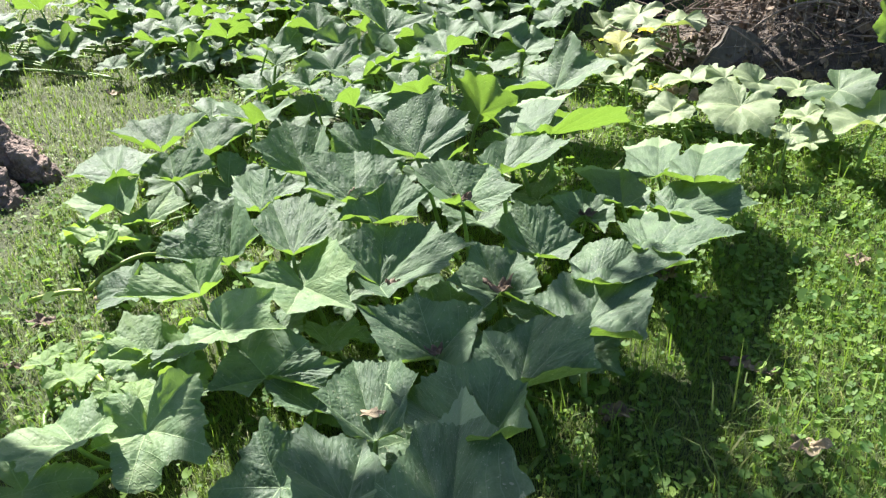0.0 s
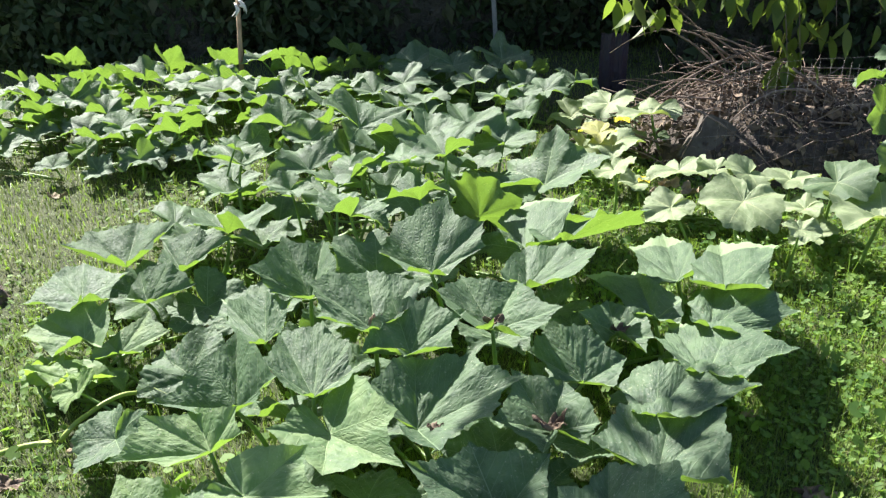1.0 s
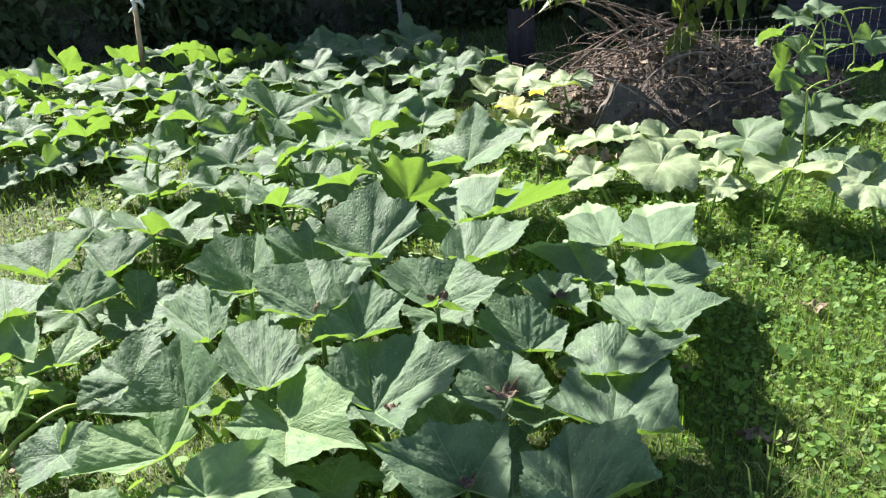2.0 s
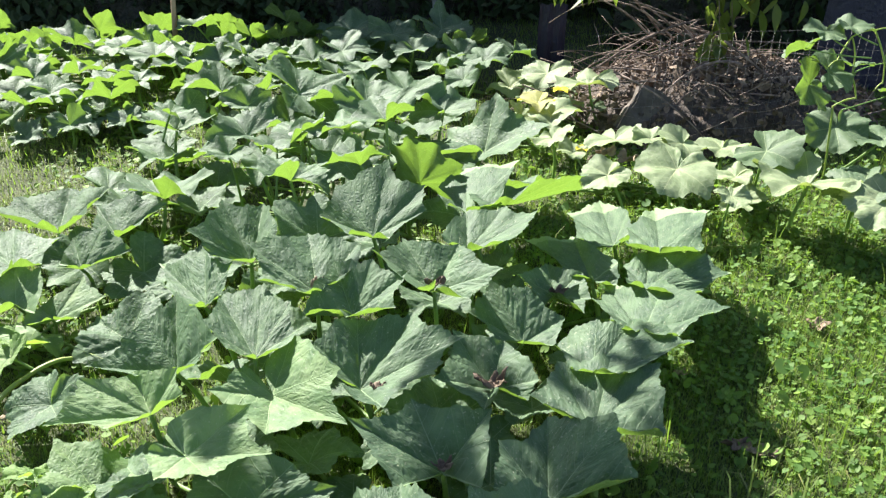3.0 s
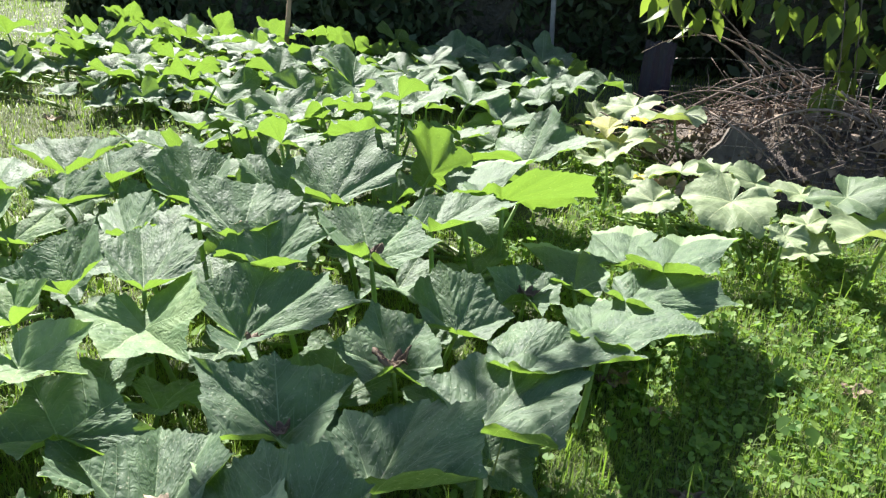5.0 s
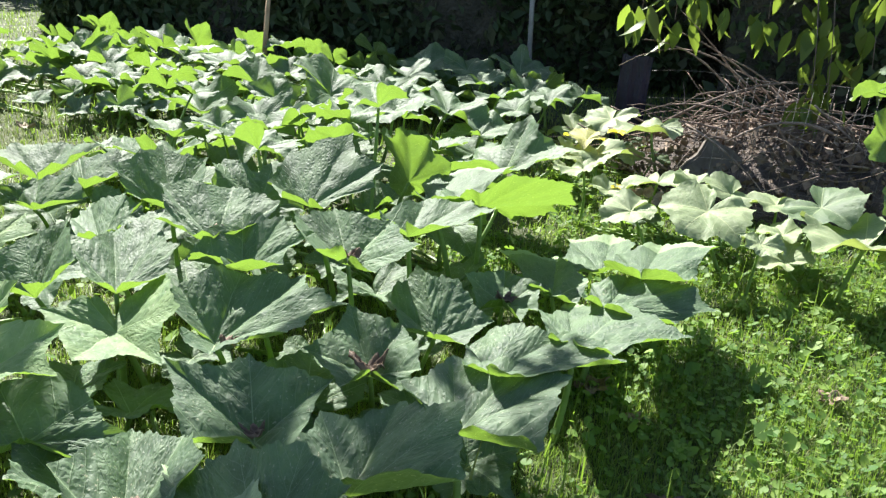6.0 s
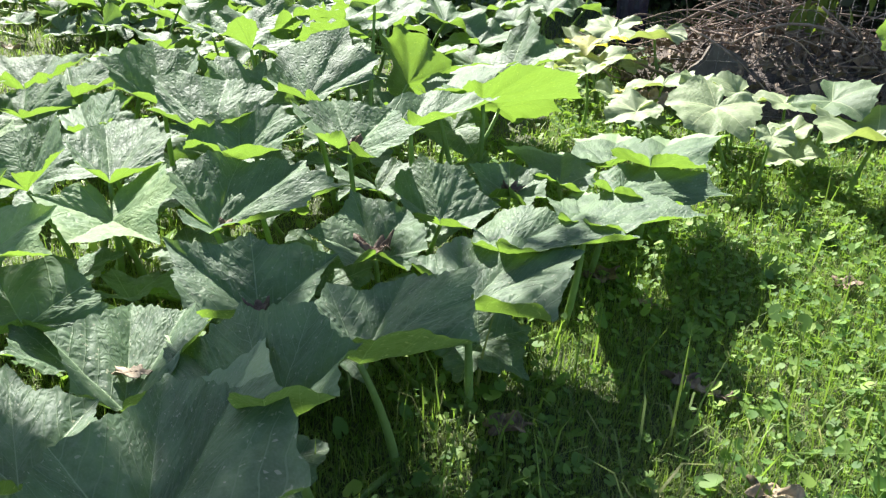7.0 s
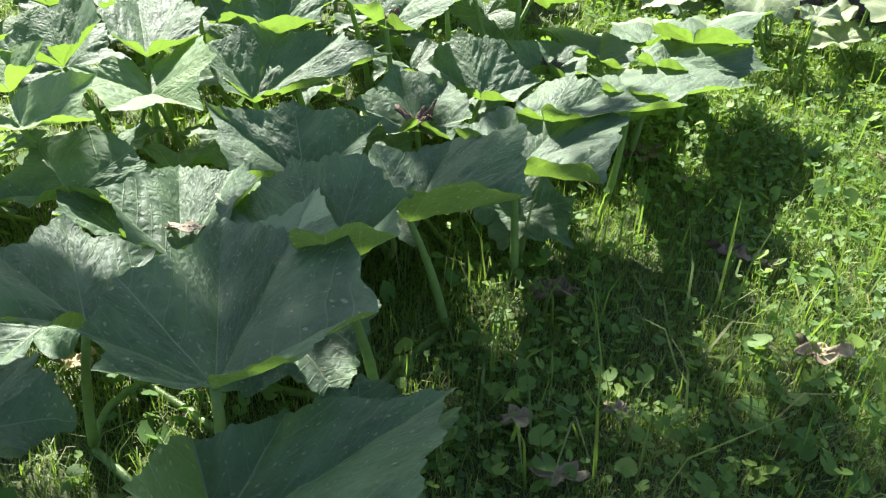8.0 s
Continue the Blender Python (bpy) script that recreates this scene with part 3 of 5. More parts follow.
lobed_leaf(plant, 0.043, 1.137, 0.315, ((119, 0.12, 27), (81, 0.15, 18), (54, 0.17, 22), (14, 0.29, 8), (-4, 0.41, 4), (-63, 0.18, 18), (-116, 0.14, 38)))
lobed_leaf(plant, -0.158, 1.277, 0.275, ((112, 0.11, 19), (60, 0.17, 12), (29, 0.22, 9), (-6, 0.18, 2), (-59, 0.10, 8)))
lobed_leaf(plant, 0.085, 0.985, 0.270, ((142, 0.13, 57), (28, 0.10, 17), (-17, 0.13, 22), (-67, 0.24, 28), (-104, 0.22, 33)))
vines(plant)
plant = pumpkin_plant(0.23, 4.11, "large green pumpkin plant sprawling over the grass")
leaf(plant, 0.484, 3.736, 0.214, 0.246, -28, 29, -9, rise=-0.22, curl=0.30, sides=(0.95, 1.07, 53, 66))
leaf(plant, 0.008, 3.977, 0.360, 0.172, -141, 1, 15, rise=0.04, curl=0.34)
leaf(plant, 0.221, 4.309, 0.302, 0.197, -114, -17, 0, rise=0.01)
leaf(plant, 0.380, 4.200, 0.242, 0.179, 5, 5, -12, rise=0.08)
leaf(plant, 0.213, 3.891, 0.238, 0.126, 6, 3, -3, rise=-0.26)
leaf(plant, 0.140, 3.789, 0.147, 0.143, 30, -4, -4, rise=-0.21, curl=0.27)
leaf(plant, 0.024, 4.389, 0.240, 0.146, 15, 2, 16, rise=-0.05, curl=0.19)
leaf(plant, 0.364, 4.351, 0.108, 0.141, 31, 18, -8, rise=0.04, curl=0.25)
leaf(plant, 0.150, 4.081, 0.146, 0.164, 41, 8, -1, rise=-0.09, curl=0.18)
leaf(plant, 0.229, 4.535, 0.090, 0.129, 106, -2, 3, rise=-0.24)
leaf(plant, 0.342, 3.927, 0.090, 0.159, -36, 20, 13, rise=0.13, curl=0.10)
vines(plant)
plant = pumpkin_plant(-0.78, 1.64, "large green pumpkin plant sprawling over the grass")
leaf(plant, -0.780, 1.956, 0.115, 0.148, 109, 12, -3, fresh, rise=0.28, sides=(1.10, 1.08, 98, 67))
leaf(plant, -0.867, 1.620, 0.122, 0.164, 110, -6, 9, fresh, rise=-0.22, sides=(1.03, 1.10, 64, 63))
leaf(plant, -0.695, 1.636, 0.150, 0.170, -175, -13, 3, fresh, rise=0.28, sides=(1.06, 0.69, 62, 62))
leaf(plant, -0.969, 1.522, 0.074, 0.167, -90, -6, -5, fresh, rise=0.28, sides=(0.54, 1.00, 65, 74))
leaf(plant, -0.924, 1.306, 0.090, 0.142, -99, -1, 14, rise=-0.32)
vines(plant)
plant = pumpkin_plant(0.45, 1.98, "large green pumpkin plant sprawling over the grass")
lobed_leaf(plant, 0.174, 2.113, 0.205, ((160, 0.14, 19), (87, 0.15, 17), (25, 0.19, 26), (-27, 0.14, 31), (-115, 0.13, 26), (-138, 0.11, 12)))
lobed_leaf(plant, 0.369, 1.879, 0.235, ((148, 0.13, 42), (43, 0.17, 5), (5, 0.24, 7), (-27, 0.27, 7), (-53, 0.28, 13), (-108, 0.16, 5)))
lobed_leaf(plant, 0.620, 2.235, 0.255, ((76, 0.06, 14), (16, 0.24, -6), (-3, 0.36, -7), (-35, 0.27, 5), (-82, 0.26, 10), (-125, 0.10, 17)))
lobed_leaf(plant, 0.430, 2.075, 0.260, ((76, 0.06, 9), (16, 0.19, -8), (-19, 0.20, 10), (-42, 0.27, 5), (-81, 0.28, 7), (-133, 0.10, 23)))
vines(plant)
plant = pumpkin_plant(-0.48, 2.16, "large green pumpkin plant sprawling over the grass")
leaf(plant, -0.207, 1.831, 0.090, 0.138, 126, -11, -9, rise=-0.02)
lobed_leaf(plant, -0.379, 2.111, 0.250, ((-21, 0.17, 25), (-114, 0.21, 34), (-139, 0.26, 11), (177, 0.18, 10), (103, 0.15, 19), (63, 0.11, 39)), fresh)
lobed_leaf(plant, -0.163, 2.109, 0.245, ((51, 0.16, 46), (-2, 0.20, 29), (-42, 0.25, 25), (-82, 0.29, 22), (-118, 0.21, 25), (-166, 0.19, 22)))
lobed_leaf(plant, -0.440, 1.830, 0.150, ((169, 0.11, 16), (101, 0.16, -5), (43, 0.17, 12), (-66, 0.14, 34), (-93, 0.20, 15), (-114, 0.17, 7)))
lobed_leaf(plant, -0.666, 2.089, 0.240, ((140, 0.12, 19), (105, 0.23, 11), (67, 0.19, 21), (24, 0.13, 22), (-58, 0.12, 49), (-111, 0.12, 40)), fresh)
lobed_leaf(plant, -0.571, 1.939, 0.228, ((25, 0.09, 24), (-79, 0.18, 36), (-118, 0.23, 19), (-155, 0.16, 22), (154, 0.11, 12), (83, 0.09, 5)), fresh)
lobed_leaf(plant, -0.620, 2.241, 0.245, ((127, 0.11, 24), (76, 0.24, 1), (34, 0.17, 31), (3, 0.23, 35), (-106, 0.16, 46), (-140, 0.12, 39)))
lobed_leaf(plant, -0.420, 2.215, 0.290, ((104, 0.08, 36), (62, 0.17, 27), (23, 0.26, 14), (-5, 0.25, 19), (-32, 0.19, 22), (-63, 0.12, 19)))
lobed_leaf(plant, -0.563, 2.463, 0.305, ((132, 0.06, 27), (48, 0.16, 4), (29, 0.33, -1), (2, 0.19, 22), (-37, 0.15, 37), (-82, 0.07, 37)))
lobed_leaf(plant, -0.440, 2.630, 0.345, ((105, 0.12, 22), (86, 0.20, 38), (25, 0.23, 35), (-11, 0.22, 26), (-48, 0.14, 45)))
vines(plant)
plant = pumpkin_plant(0.03, 2.42, "large green pumpkin plant sprawling over the grass")
leaf(plant, 0.039, 2.081, 0.124, 0.143, 75, 13, -19, rise=0.04, curl=0.10)
lobed_leaf(plant, 0.301, 2.297, 0.215, ((108, 0.09, 22), (51, 0.17, 15), (21, 0.20, 33), (-17, 0.17, 35), (-65, 0.15, 11), (-124, 0.09, 13)))
lobed_leaf(plant, -0.255, 2.417, 0.350, ((134, 0.08, 28), (81, 0.16, 15), (51, 0.25, 20), (4, 0.22, 22), (-40, 0.20, 18)))
lobed_leaf(plant, -0.165, 2.333, 0.320, ((96, 0.13, 11), (15, 0.17, 37), (-27, 0.17, 35), (-70, 0.19, 30), (-119, 0.13, 25), (164, 0.09, 33)))
lobed_leaf(plant, 0.070, 2.430, 0.325, ((150, 0.14, 31), (54, 0.21, 21), (21, 0.20, 25), (-39, 0.16, 29), (-112, 0.21, 27), (-142, 0.13, 11)))
lobed_leaf(plant, 0.200, 2.620, 0.340, ((60, 0.09, 26), (-9, 0.19, 15), (-40, 0.24, 13), (-67, 0.27, 15), (-97, 0.19, 24)))
lobed_leaf(plant, -0.078, 2.695, 0.370, ((102, 0.08, 19), (46, 0.22, 3), (29, 0.22, 24), (-17, 0.28, 34), (-52, 0.24, 24), (-75, 0.18, 20), (-130, 0.06, 13)))
vines(plant)
plant = pumpkin_plant(0.72, 2.68, "large green pumpkin plant sprawling over the grass")
lobed_leaf(plant, 0.468, 2.554, 0.195, ((141, 0.11, 13), (67, 0.13, 29), (0, 0.13, 22), (-63, 0.12, 28), (-134, 0.12, 19), (-167, 0.17, 15)))
lobed_leaf(plant, 0.772, 2.885, 0.185, ((109, 0.08, 4), (67, 0.13, 4), (13, 0.32, -4), (-12, 0.42, -3), (-30, 0.25, 5), (-60, 0.10, 21)))
lobed_leaf(plant, 0.837, 2.660, 0.270, ((55, 0.11, 3), (7, 0.22, -5), (-20, 0.42, -4), (-53, 0.31, 9), (-95, 0.14, 6)))
lobed_leaf(plant, 0.720, 2.470, 0.255, ((39, 0.06, 9), (10, 0.13, 4), (-24, 0.27, 1), (-54, 0.29, 4), (-80, 0.30, 1), (-97, 0.17, -5)))
lobed_leaf(plant, 0.598, 2.603, 0.215, ((61, 0.08, 14), (24, 0.33, 1), (-7, 0.33, -3), (-64, 0.11, 18), (-130, 0.08, 5)))
vines(plant)
plant = pumpkin_plant(-1.02, 2.94, "large green pumpkin plant sprawling over the grass")
lobed_leaf(plant, -1.205, 2.930, 0.223, ((166, 0.07, 6), (93, 0.18, 3), (39, 0.22, 6), (13, 0.23, 7), (-44, 0.17, 11), (-97, 0.09, 3)))
lobed_leaf(plant, -1.175, 2.800, 0.156, ((140, 0.11, 1), (90, 0.18, 9), (52, 0.20, 7), (11, 0.17, 24), (-31, 0.14, 31), (-131, 0.09, -1)), fresh)
lobed_leaf(plant, -1.063, 2.760, 0.119, ((133, 0.09, 10), (43, 0.08, 9), (-27, 0.17, 22), (-75, 0.16, 17), (-105, 0.08, 13)), fresh)
lobed_leaf(plant, -1.175, 2.620, 0.126, ((139, 0.05, 14), (75, 0.15, 11), (27, 0.09, 11), (-81, 0.13, -3)), young)
lobed_leaf(plant, -1.176, 3.340, 0.137, ((139, 0.11, 43), (72, 0.26, 13), (47, 0.25, 17), (-3, 0.22, 19), (-55, 0.24, 29), (-100, 0.14, 35)))
lobed_leaf(plant, -0.935, 3.180, 0.184, ((62, 0.10, 30), (28, 0.21, 10), (-15, 0.19, 30), (-53, 0.21, 17), (-90, 0.10, 32)))
lobed_leaf(plant, -1.028, 3.020, 0.153, ((68, 0.08, 6), (20, 0.14, 24), (-28, 0.17, 35), (-76, 0.17, 15)))
leaf(plant, -0.985, 2.364, 0.090, 0.126, 146, -19, 6, rise=-0.17, curl=0.32)
leaf(plant, -0.845, 3.083, 0.090, 0.147, -143, -14, 22, rise=-0.22, curl=0.24)
leaf(plant, -1.063, 3.169, 0.090, 0.158, 86, 11, -20, rise=0.05, curl=0.11)
leaf(plant, -0.823, 2.643, 0.090, 0.160, -19, 16, -6, rise=0.21)
vines(plant)
plant = pumpkin_plant(-0.32, 3.18, "large green pumpkin plant sprawling over the grass")
leaf(plant, -0.245, 2.807, 0.311, 0.160, 7, 22, 19, rise=0.28, sides=(1.14, 0.78, 44, 66))
leaf(plant, -0.323, 3.084, 0.405, 0.161, 20, 7, 12, rise=-0.22, curl=0.20, sides=(0.92, 0.92, 74, 67))
leaf(plant, -0.080, 3.177, 0.415, 0.140, 159, 25, 15, rise=0.00, curl=0.34, sides=(0.95, 0.93, 66, 72))
leaf(plant, -0.283, 3.533, 0.379, 0.147, 28, -3, -15, rise=0.08, curl=0.28)
leaf(plant, -0.117, 3.545, 0.420, 0.190, 30, -9, -5, rise=-0.26)
leaf(plant, -0.553, 3.457, 0.363, 0.095, 133, -8, -11, rise=-0.17, curl=0.20)
leaf(plant, -0.375, 3.458, 0.362, 0.110, -7, -4, 15, rise=0.18, curl=0.10)
leaf(plant, -0.656, 2.951, 0.090, 0.163, -8, 10, -15, rise=0.14, curl=0.32)
leaf(plant, -0.567, 3.206, 0.090, 0.123, -106, -2, 24, rise=-0.12)
leaf(plant, -0.497, 2.735, 0.090, 0.124, -123, 11, 10, rise=-0.20, curl=0.37)
leaf(plant, -0.022, 3.064, 0.150, 0.156, 63, -9, -2, rise=-0.18, curl=0.12)
leaf(plant, -0.121, 3.382, 0.333, 0.125, -161, -13, 20, rise=0.19, curl=0.14)
leaf(plant, -0.376, 2.919, 0.090, 0.140, -178, -11, -6, rise=0.12)
vines(plant)
plant = pumpkin_plant(0.20, 3.28, "large green pumpkin plant sprawling over the grass")
leaf(plant, 0.146, 3.295, 0.282, 0.191, 137, 61, 1, rise=0.00, sides=(1.00, 1.08, 52, 61))
leaf(plant, 0.024, 3.297, 0.527, 0.143, 18, 10, -16, rise=-0.34, curl=0.27)
leaf(plant, 0.450, 3.260, 0.230, 0.180, -88, -3, -37, rise=0.04)
leaf(plant, 0.039, 3.591, 0.090, 0.125, 43, 8, -6, rise=0.20, curl=0.27)
leaf(plant, 0.302, 3.271, 0.139, 0.164, 74, 6, -13, rise=0.17)
lobed_leaf(plant, 0.250, 2.900, 0.335, ((31, 0.06, 14), (12, 0.26, -3), (-9, 0.32, 5), (-43, 0.35, 12), (-75, 0.12, 12)))
lobed_leaf(plant, 0.389, 2.950, 0.327, ((-76, 0.29, 5), (-101, 0.29, 25), (-132, 0.25, 39), (177, 0.18, 32), (134, 0.15, 21)))
vines(plant)
plant = pumpkin_plant(-0.56, 4.00, "large green pumpkin plant sprawling over the grass")
leaf(plant, -0.806, 3.443, 0.204, 0.184, -19, -1, -2, rise=-0.22, curl=0.12, sides=(0.96, 1.02, 68, 74))
leaf(plant, -0.796, 4.154, 0.072, 0.167, -124, 32, -4, rise=0.00, sides=(1.02, 0.90, 72, 65))
leaf(plant, -0.831, 4.105, 0.241, 0.191, -29, 17, 2, rise=-0.04, curl=0.29)
leaf(plant, -0.506, 3.818, 0.303, 0.160, 33, 15, -6, rise=0.08, curl=0.21)
leaf(plant, -0.851, 3.810, 0.212, 0.147, 43, 6, 14, rise=-0.11, curl=0.27)
leaf(plant, -0.290, 4.182, 0.360, 0.232, -57, 0, 21, rise=0.18, curl=0.29)
leaf(plant, -0.117, 4.090, 0.368, 0.129, 84, -14, 28, rise=0.10, curl=0.36)
leaf(plant, -0.639, 4.288, 0.351, 0.171, 12, 12, 6, rise=-0.06, curl=0.20)
leaf(plant, -0.573, 4.289, 0.288, 0.102, 111, -1, 24, rise=-0.24)
leaf(plant, -0.514, 4.091, 0.347, 0.114, 13, 27, 8, rise=0.24)
leaf(plant, -0.829, 3.983, 0.357, 0.096, -6, 7, 18, rise=-0.31)
leaf(plant, -0.256, 3.603, 0.354, 0.100, -3, 15, -6, rise=-0.30, curl=0.11)
leaf(plant, -0.704, 3.562, 0.091, 0.142, -57, 14, -2, rise=-0.00, curl=0.35)
leaf(plant, -0.990, 3.621, 0.090, 0.142, 14, 8, 9, rise=-0.16, curl=0.20)
leaf(plant, -0.340, 4.053, 0.279, 0.148, 2, 18, 11, rise=0.07, curl=0.13)
leaf(plant, -0.908, 4.269, 0.090, 0.152, 135, -16, -4, rise=-0.09)
leaf(plant, -0.358, 4.568, 0.090, 0.154, 37, 8, -4, rise=-0.10, curl=0.34)
leaf(plant, -0.184, 3.713, 0.233, 0.154, -94, -1, 11, rise=-0.10, curl=0.36)
leaf(plant, -0.637, 4.578, 0.090, 0.132, -153, -14, -9, rise=0.28)
leaf(plant, -0.434, 3.567, 0.285, 0.149, 173, -1, 2, rise=0.18)
leaf(plant, -0.652, 3.785, 0.090, 0.138, -68, -4, 25, rise=0.22, curl=0.22)
leaf(plant, -0.120, 3.940, 0.111, 0.159, 117, 9, -16, rise=-0.34, curl=0.28)
leaf(plant, -0.456, 4.340, 0.204, 0.136, 51, 12, -20, rise=-0.24, curl=0.31)
leaf(plant, -0.204, 4.313, 0.164, 0.131, -123, -22, 7, rise=-0.16)
leaf(plant, -1.094, 3.817, 0.090, 0.169, -56, -5, 10, rise=-0.23, curl=0.13)
vines(plant)
plant = pumpkin_plant(1.90, 3.47, "squash vine climbing over the wire fence")
leaf(plant, 1.674, 3.420, 0.713, 0.085, 89, -15, 31, grey, rise=0.08, hung=True)
leaf(plant, 1.811, 3.441, 0.603, 0.110, -70, 1, 38, grey, rise=-0.15, hung=True)
leaf(plant, 1.775, 3.467, 0.761, 0.085, 146, -12, -15, grey, rise=-0.08, hung=True)
leaf(plant, 1.786, 3.519, 0.533, 0.120, 134, -21, -60, grey, rise=0.04, hung=True)
leaf(plant, 1.932, 3.449, 0.625, 0.070, -86, -1, -11, grey, rise=-0.06, hung=True)
leaf(plant, 2.178, 3.514, 0.621, 0.080, 148, -36, -20, grey, rise=-0.09, hung=True)
leaf(plant, 2.187, 3.515, 0.482, 0.070, 157, 22, 9, grey, rise=-0.15, hung=True)
leaf(plant, 1.879, 3.463, 0.776, 0.090, -125, -7, 9, grey, rise=-0.14, hung=True)
vines(plant)
plant = pumpkin_plant(-0.88, 1.91, "young pumpkin shoot with small pale leaves")
leaf(plant, -1.037, 1.955, 0.142, 0.048, 36, 9, -4, young, rise=0.00)
leaf(plant, -0.987, 1.959, 0.112, 0.042, -75, 22, -19, young, rise=0.10)
leaf(plant, -0.960, 1.845, 0.149, 0.075, -9, -14, -4, young, rise=0.10)
leaf(plant, -0.924, 2.004, 0.155, 0.045, 10, -14, 10, young, rise=-0.02)
leaf(plant, -0.825, 1.912, 0.126, 0.063, 26, -19, -16, young, rise=-0.14)
leaf(plant, -0.838, 1.779, 0.158, 0.041, 75, 20, 1, young, rise=-0.07)
leaf(plant, -0.705, 1.902, 0.126, 0.065, 108, 20, -14, young, rise=0.05)
leaf(plant, -0.672, 1.864, 0.124, 0.073, -121, -28, 8, young, rise=0.06)
leaf(plant, -0.766, 1.770, 0.135, 0.074, -68, 2, -5, young, rise=0.01)
leaf(plant, -1.054, 1.891, 0.164, 0.054, 28, -5, -7, young, rise=-0.09)
leaf(plant, -0.878, 1.983, 0.142, 0.064, 175, 17, -21, young, rise=-0.02)
leaf(plant, -0.969, 2.041, 0.135, 0.046, 140, 27, -2, young, rise=-0.03)
vines(plant)
plant = pumpkin_plant(-1.19, 2.65, "young pumpkin shoot with small pale leaves")
leaf(plant, -1.277, 2.727, 0.104, 0.081, 22, -20, -9, young, rise=0.01)
leaf(plant, -1.134, 2.615, 0.127, 0.062, -139, 4, -28, young, rise=-0.08)
leaf(plant, -1.122, 2.539, 0.138, 0.072, 91, -19, -5, young, rise=0.09)
leaf(plant, -1.291, 2.697, 0.097, 0.061, 77, 10, -13, young, rise=0.07)
leaf(plant, -1.103, 2.694, 0.097, 0.086, 174, 6, -25, young, rise=-0.11)
vines(plant)
plant = pumpkin_plant(-2.53, 5.35, "green pumpkin plant in the rear bed")
leaf(plant, -1.934, 5.422, 0.215, 0.177, 152, -19, -14, rise=-0.04, curl=0.19)
leaf(plant, -2.071, 5.215, 0.130, 0.164, 31, 12, 7, rise=-0.07, curl=0.21)
leaf(plant, -2.871, 5.201, 0.170, 0.163, 143, 5, 13, rise=0.29, curl=0.30)
leaf(plant, -3.120, 5.235, 0.189, 0.159, -8, 6, -7, rise=0.01)
leaf(plant, -3.134, 5.002, 0.145, 0.136, 7, 25, -3, rise=0.06, curl=0.24)
leaf(plant, -2.035, 5.629, 0.130, 0.120, -37, 8, 9, rise=0.25, curl=0.25)
leaf(plant, -3.042, 5.396, 0.130, 0.155, -44, -7, -10, rise=-0.08, curl=0.23)
leaf(plant, -3.169, 5.756, 0.164, 0.163, -45, -3, -3, rise=0.03, curl=0.36)
leaf(plant, -2.650, 5.031, 0.140, 0.150, 67, 15, 7, rise=-0.12, curl=0.18)
leaf(plant, -2.335, 5.794, 0.153, 0.155, -29, 7, -8, rise=0.11, curl=0.16)
leaf(plant, -3.135, 5.906, 0.188, 0.132, 31, 6, 12, rise=0.17)
leaf(plant, -2.617, 5.222, 0.134, 0.122, 138, -4, 10, rise=0.23)
leaf(plant, -2.640, 5.046, 0.149, 0.149, -32, 14, 20, rise=0.24, curl=0.21)
leaf(plant, -2.095, 5.408, 0.130, 0.136, 154, -17, -7, rise=-0.00, curl=0.33)
leaf(plant, -3.086, 5.259, 0.134, 0.164, 17, -3, 9, rise=-0.29)
leaf(plant, -2.106, 5.707, 0.183, 0.155, -15, 2, 4, rise=-0.12, curl=0.22)
leaf(plant, -2.913, 5.140, 0.151, 0.164, -138, -3, 0, rise=-0.15)
leaf(plant, -3.148, 5.480, 0.156, 0.160, -57, 4, -10, rise=0.26, curl=0.36)
leaf(plant, -3.051, 5.473, 0.135, 0.129, 5, 22, 14, rise=0.10, curl=0.22)
leaf(plant, -2.687, 5.138, 0.191, 0.167, 119, 5, -16, rise=0.05)
leaf(plant, -1.921, 5.530, 0.192, 0.153, 64, 2, 2, rise=-0.27, curl=0.24)
leaf(plant, -3.191, 5.150, 0.162, 0.143, 32, 21, -8, rise=-0.00)
leaf(plant, -2.604, 5.506, 0.197, 0.165, -17, 10, -13, rise=0.11, curl=0.28)
leaf(plant, -2.812, 5.782, 0.160, 0.121, -21, 22, 12, rise=-0.09)
leaf(plant, -2.077, 5.295, 0.177, 0.157, -48, 2, -6, rise=-0.19)
leaf(plant, -2.063, 5.797, 0.145, 0.159, 86, 14, 11, rise=-0.09, curl=0.17)
leaf(plant, -3.216, 5.430, 0.149, 0.139, -160, -10, -3, rise=0.10)
leaf(plant, -1.849, 4.628, 0.088, 0.101, -37, 27, 8, rise=-0.29)
leaf(plant, -2.496, 4.617, 0.102, 0.120, -159, -28, 10, rise=-0.15, curl=0.33)
leaf(plant, -2.526, 4.740, 0.086, 0.103, -54, 16, 4, rise=0.14, curl=0.20)
leaf(plant, -2.208, 4.876, 0.114, 0.148, -136, -19, 12, rise=0.26, curl=0.17)
leaf(plant, -2.276, 4.862, 0.116, 0.130, -110, -8, 22, rise=0.08, curl=0.15)
leaf(plant, -2.223, 5.658, 0.120, 0.157, -41, -1, 3, rise=-0.12)
leaf(plant, -2.393, 6.051, 0.120, 0.148, 165, -6, -0, rise=0.28)
leaf(plant, -2.457, 5.272, 0.120, 0.159, -151, -13, -8, rise=-0.26, curl=0.26)
leaf(plant, -2.527, 5.778, 0.143, 0.139, 109, -2, -6, rise=-0.19)
leaf(plant, -2.116, 5.952, 0.120, 0.142, 82, 3, -15, rise=-0.10)
leaf(plant, -2.410, 5.527, 0.120, 0.121, -55, 17, -0, rise=0.23)
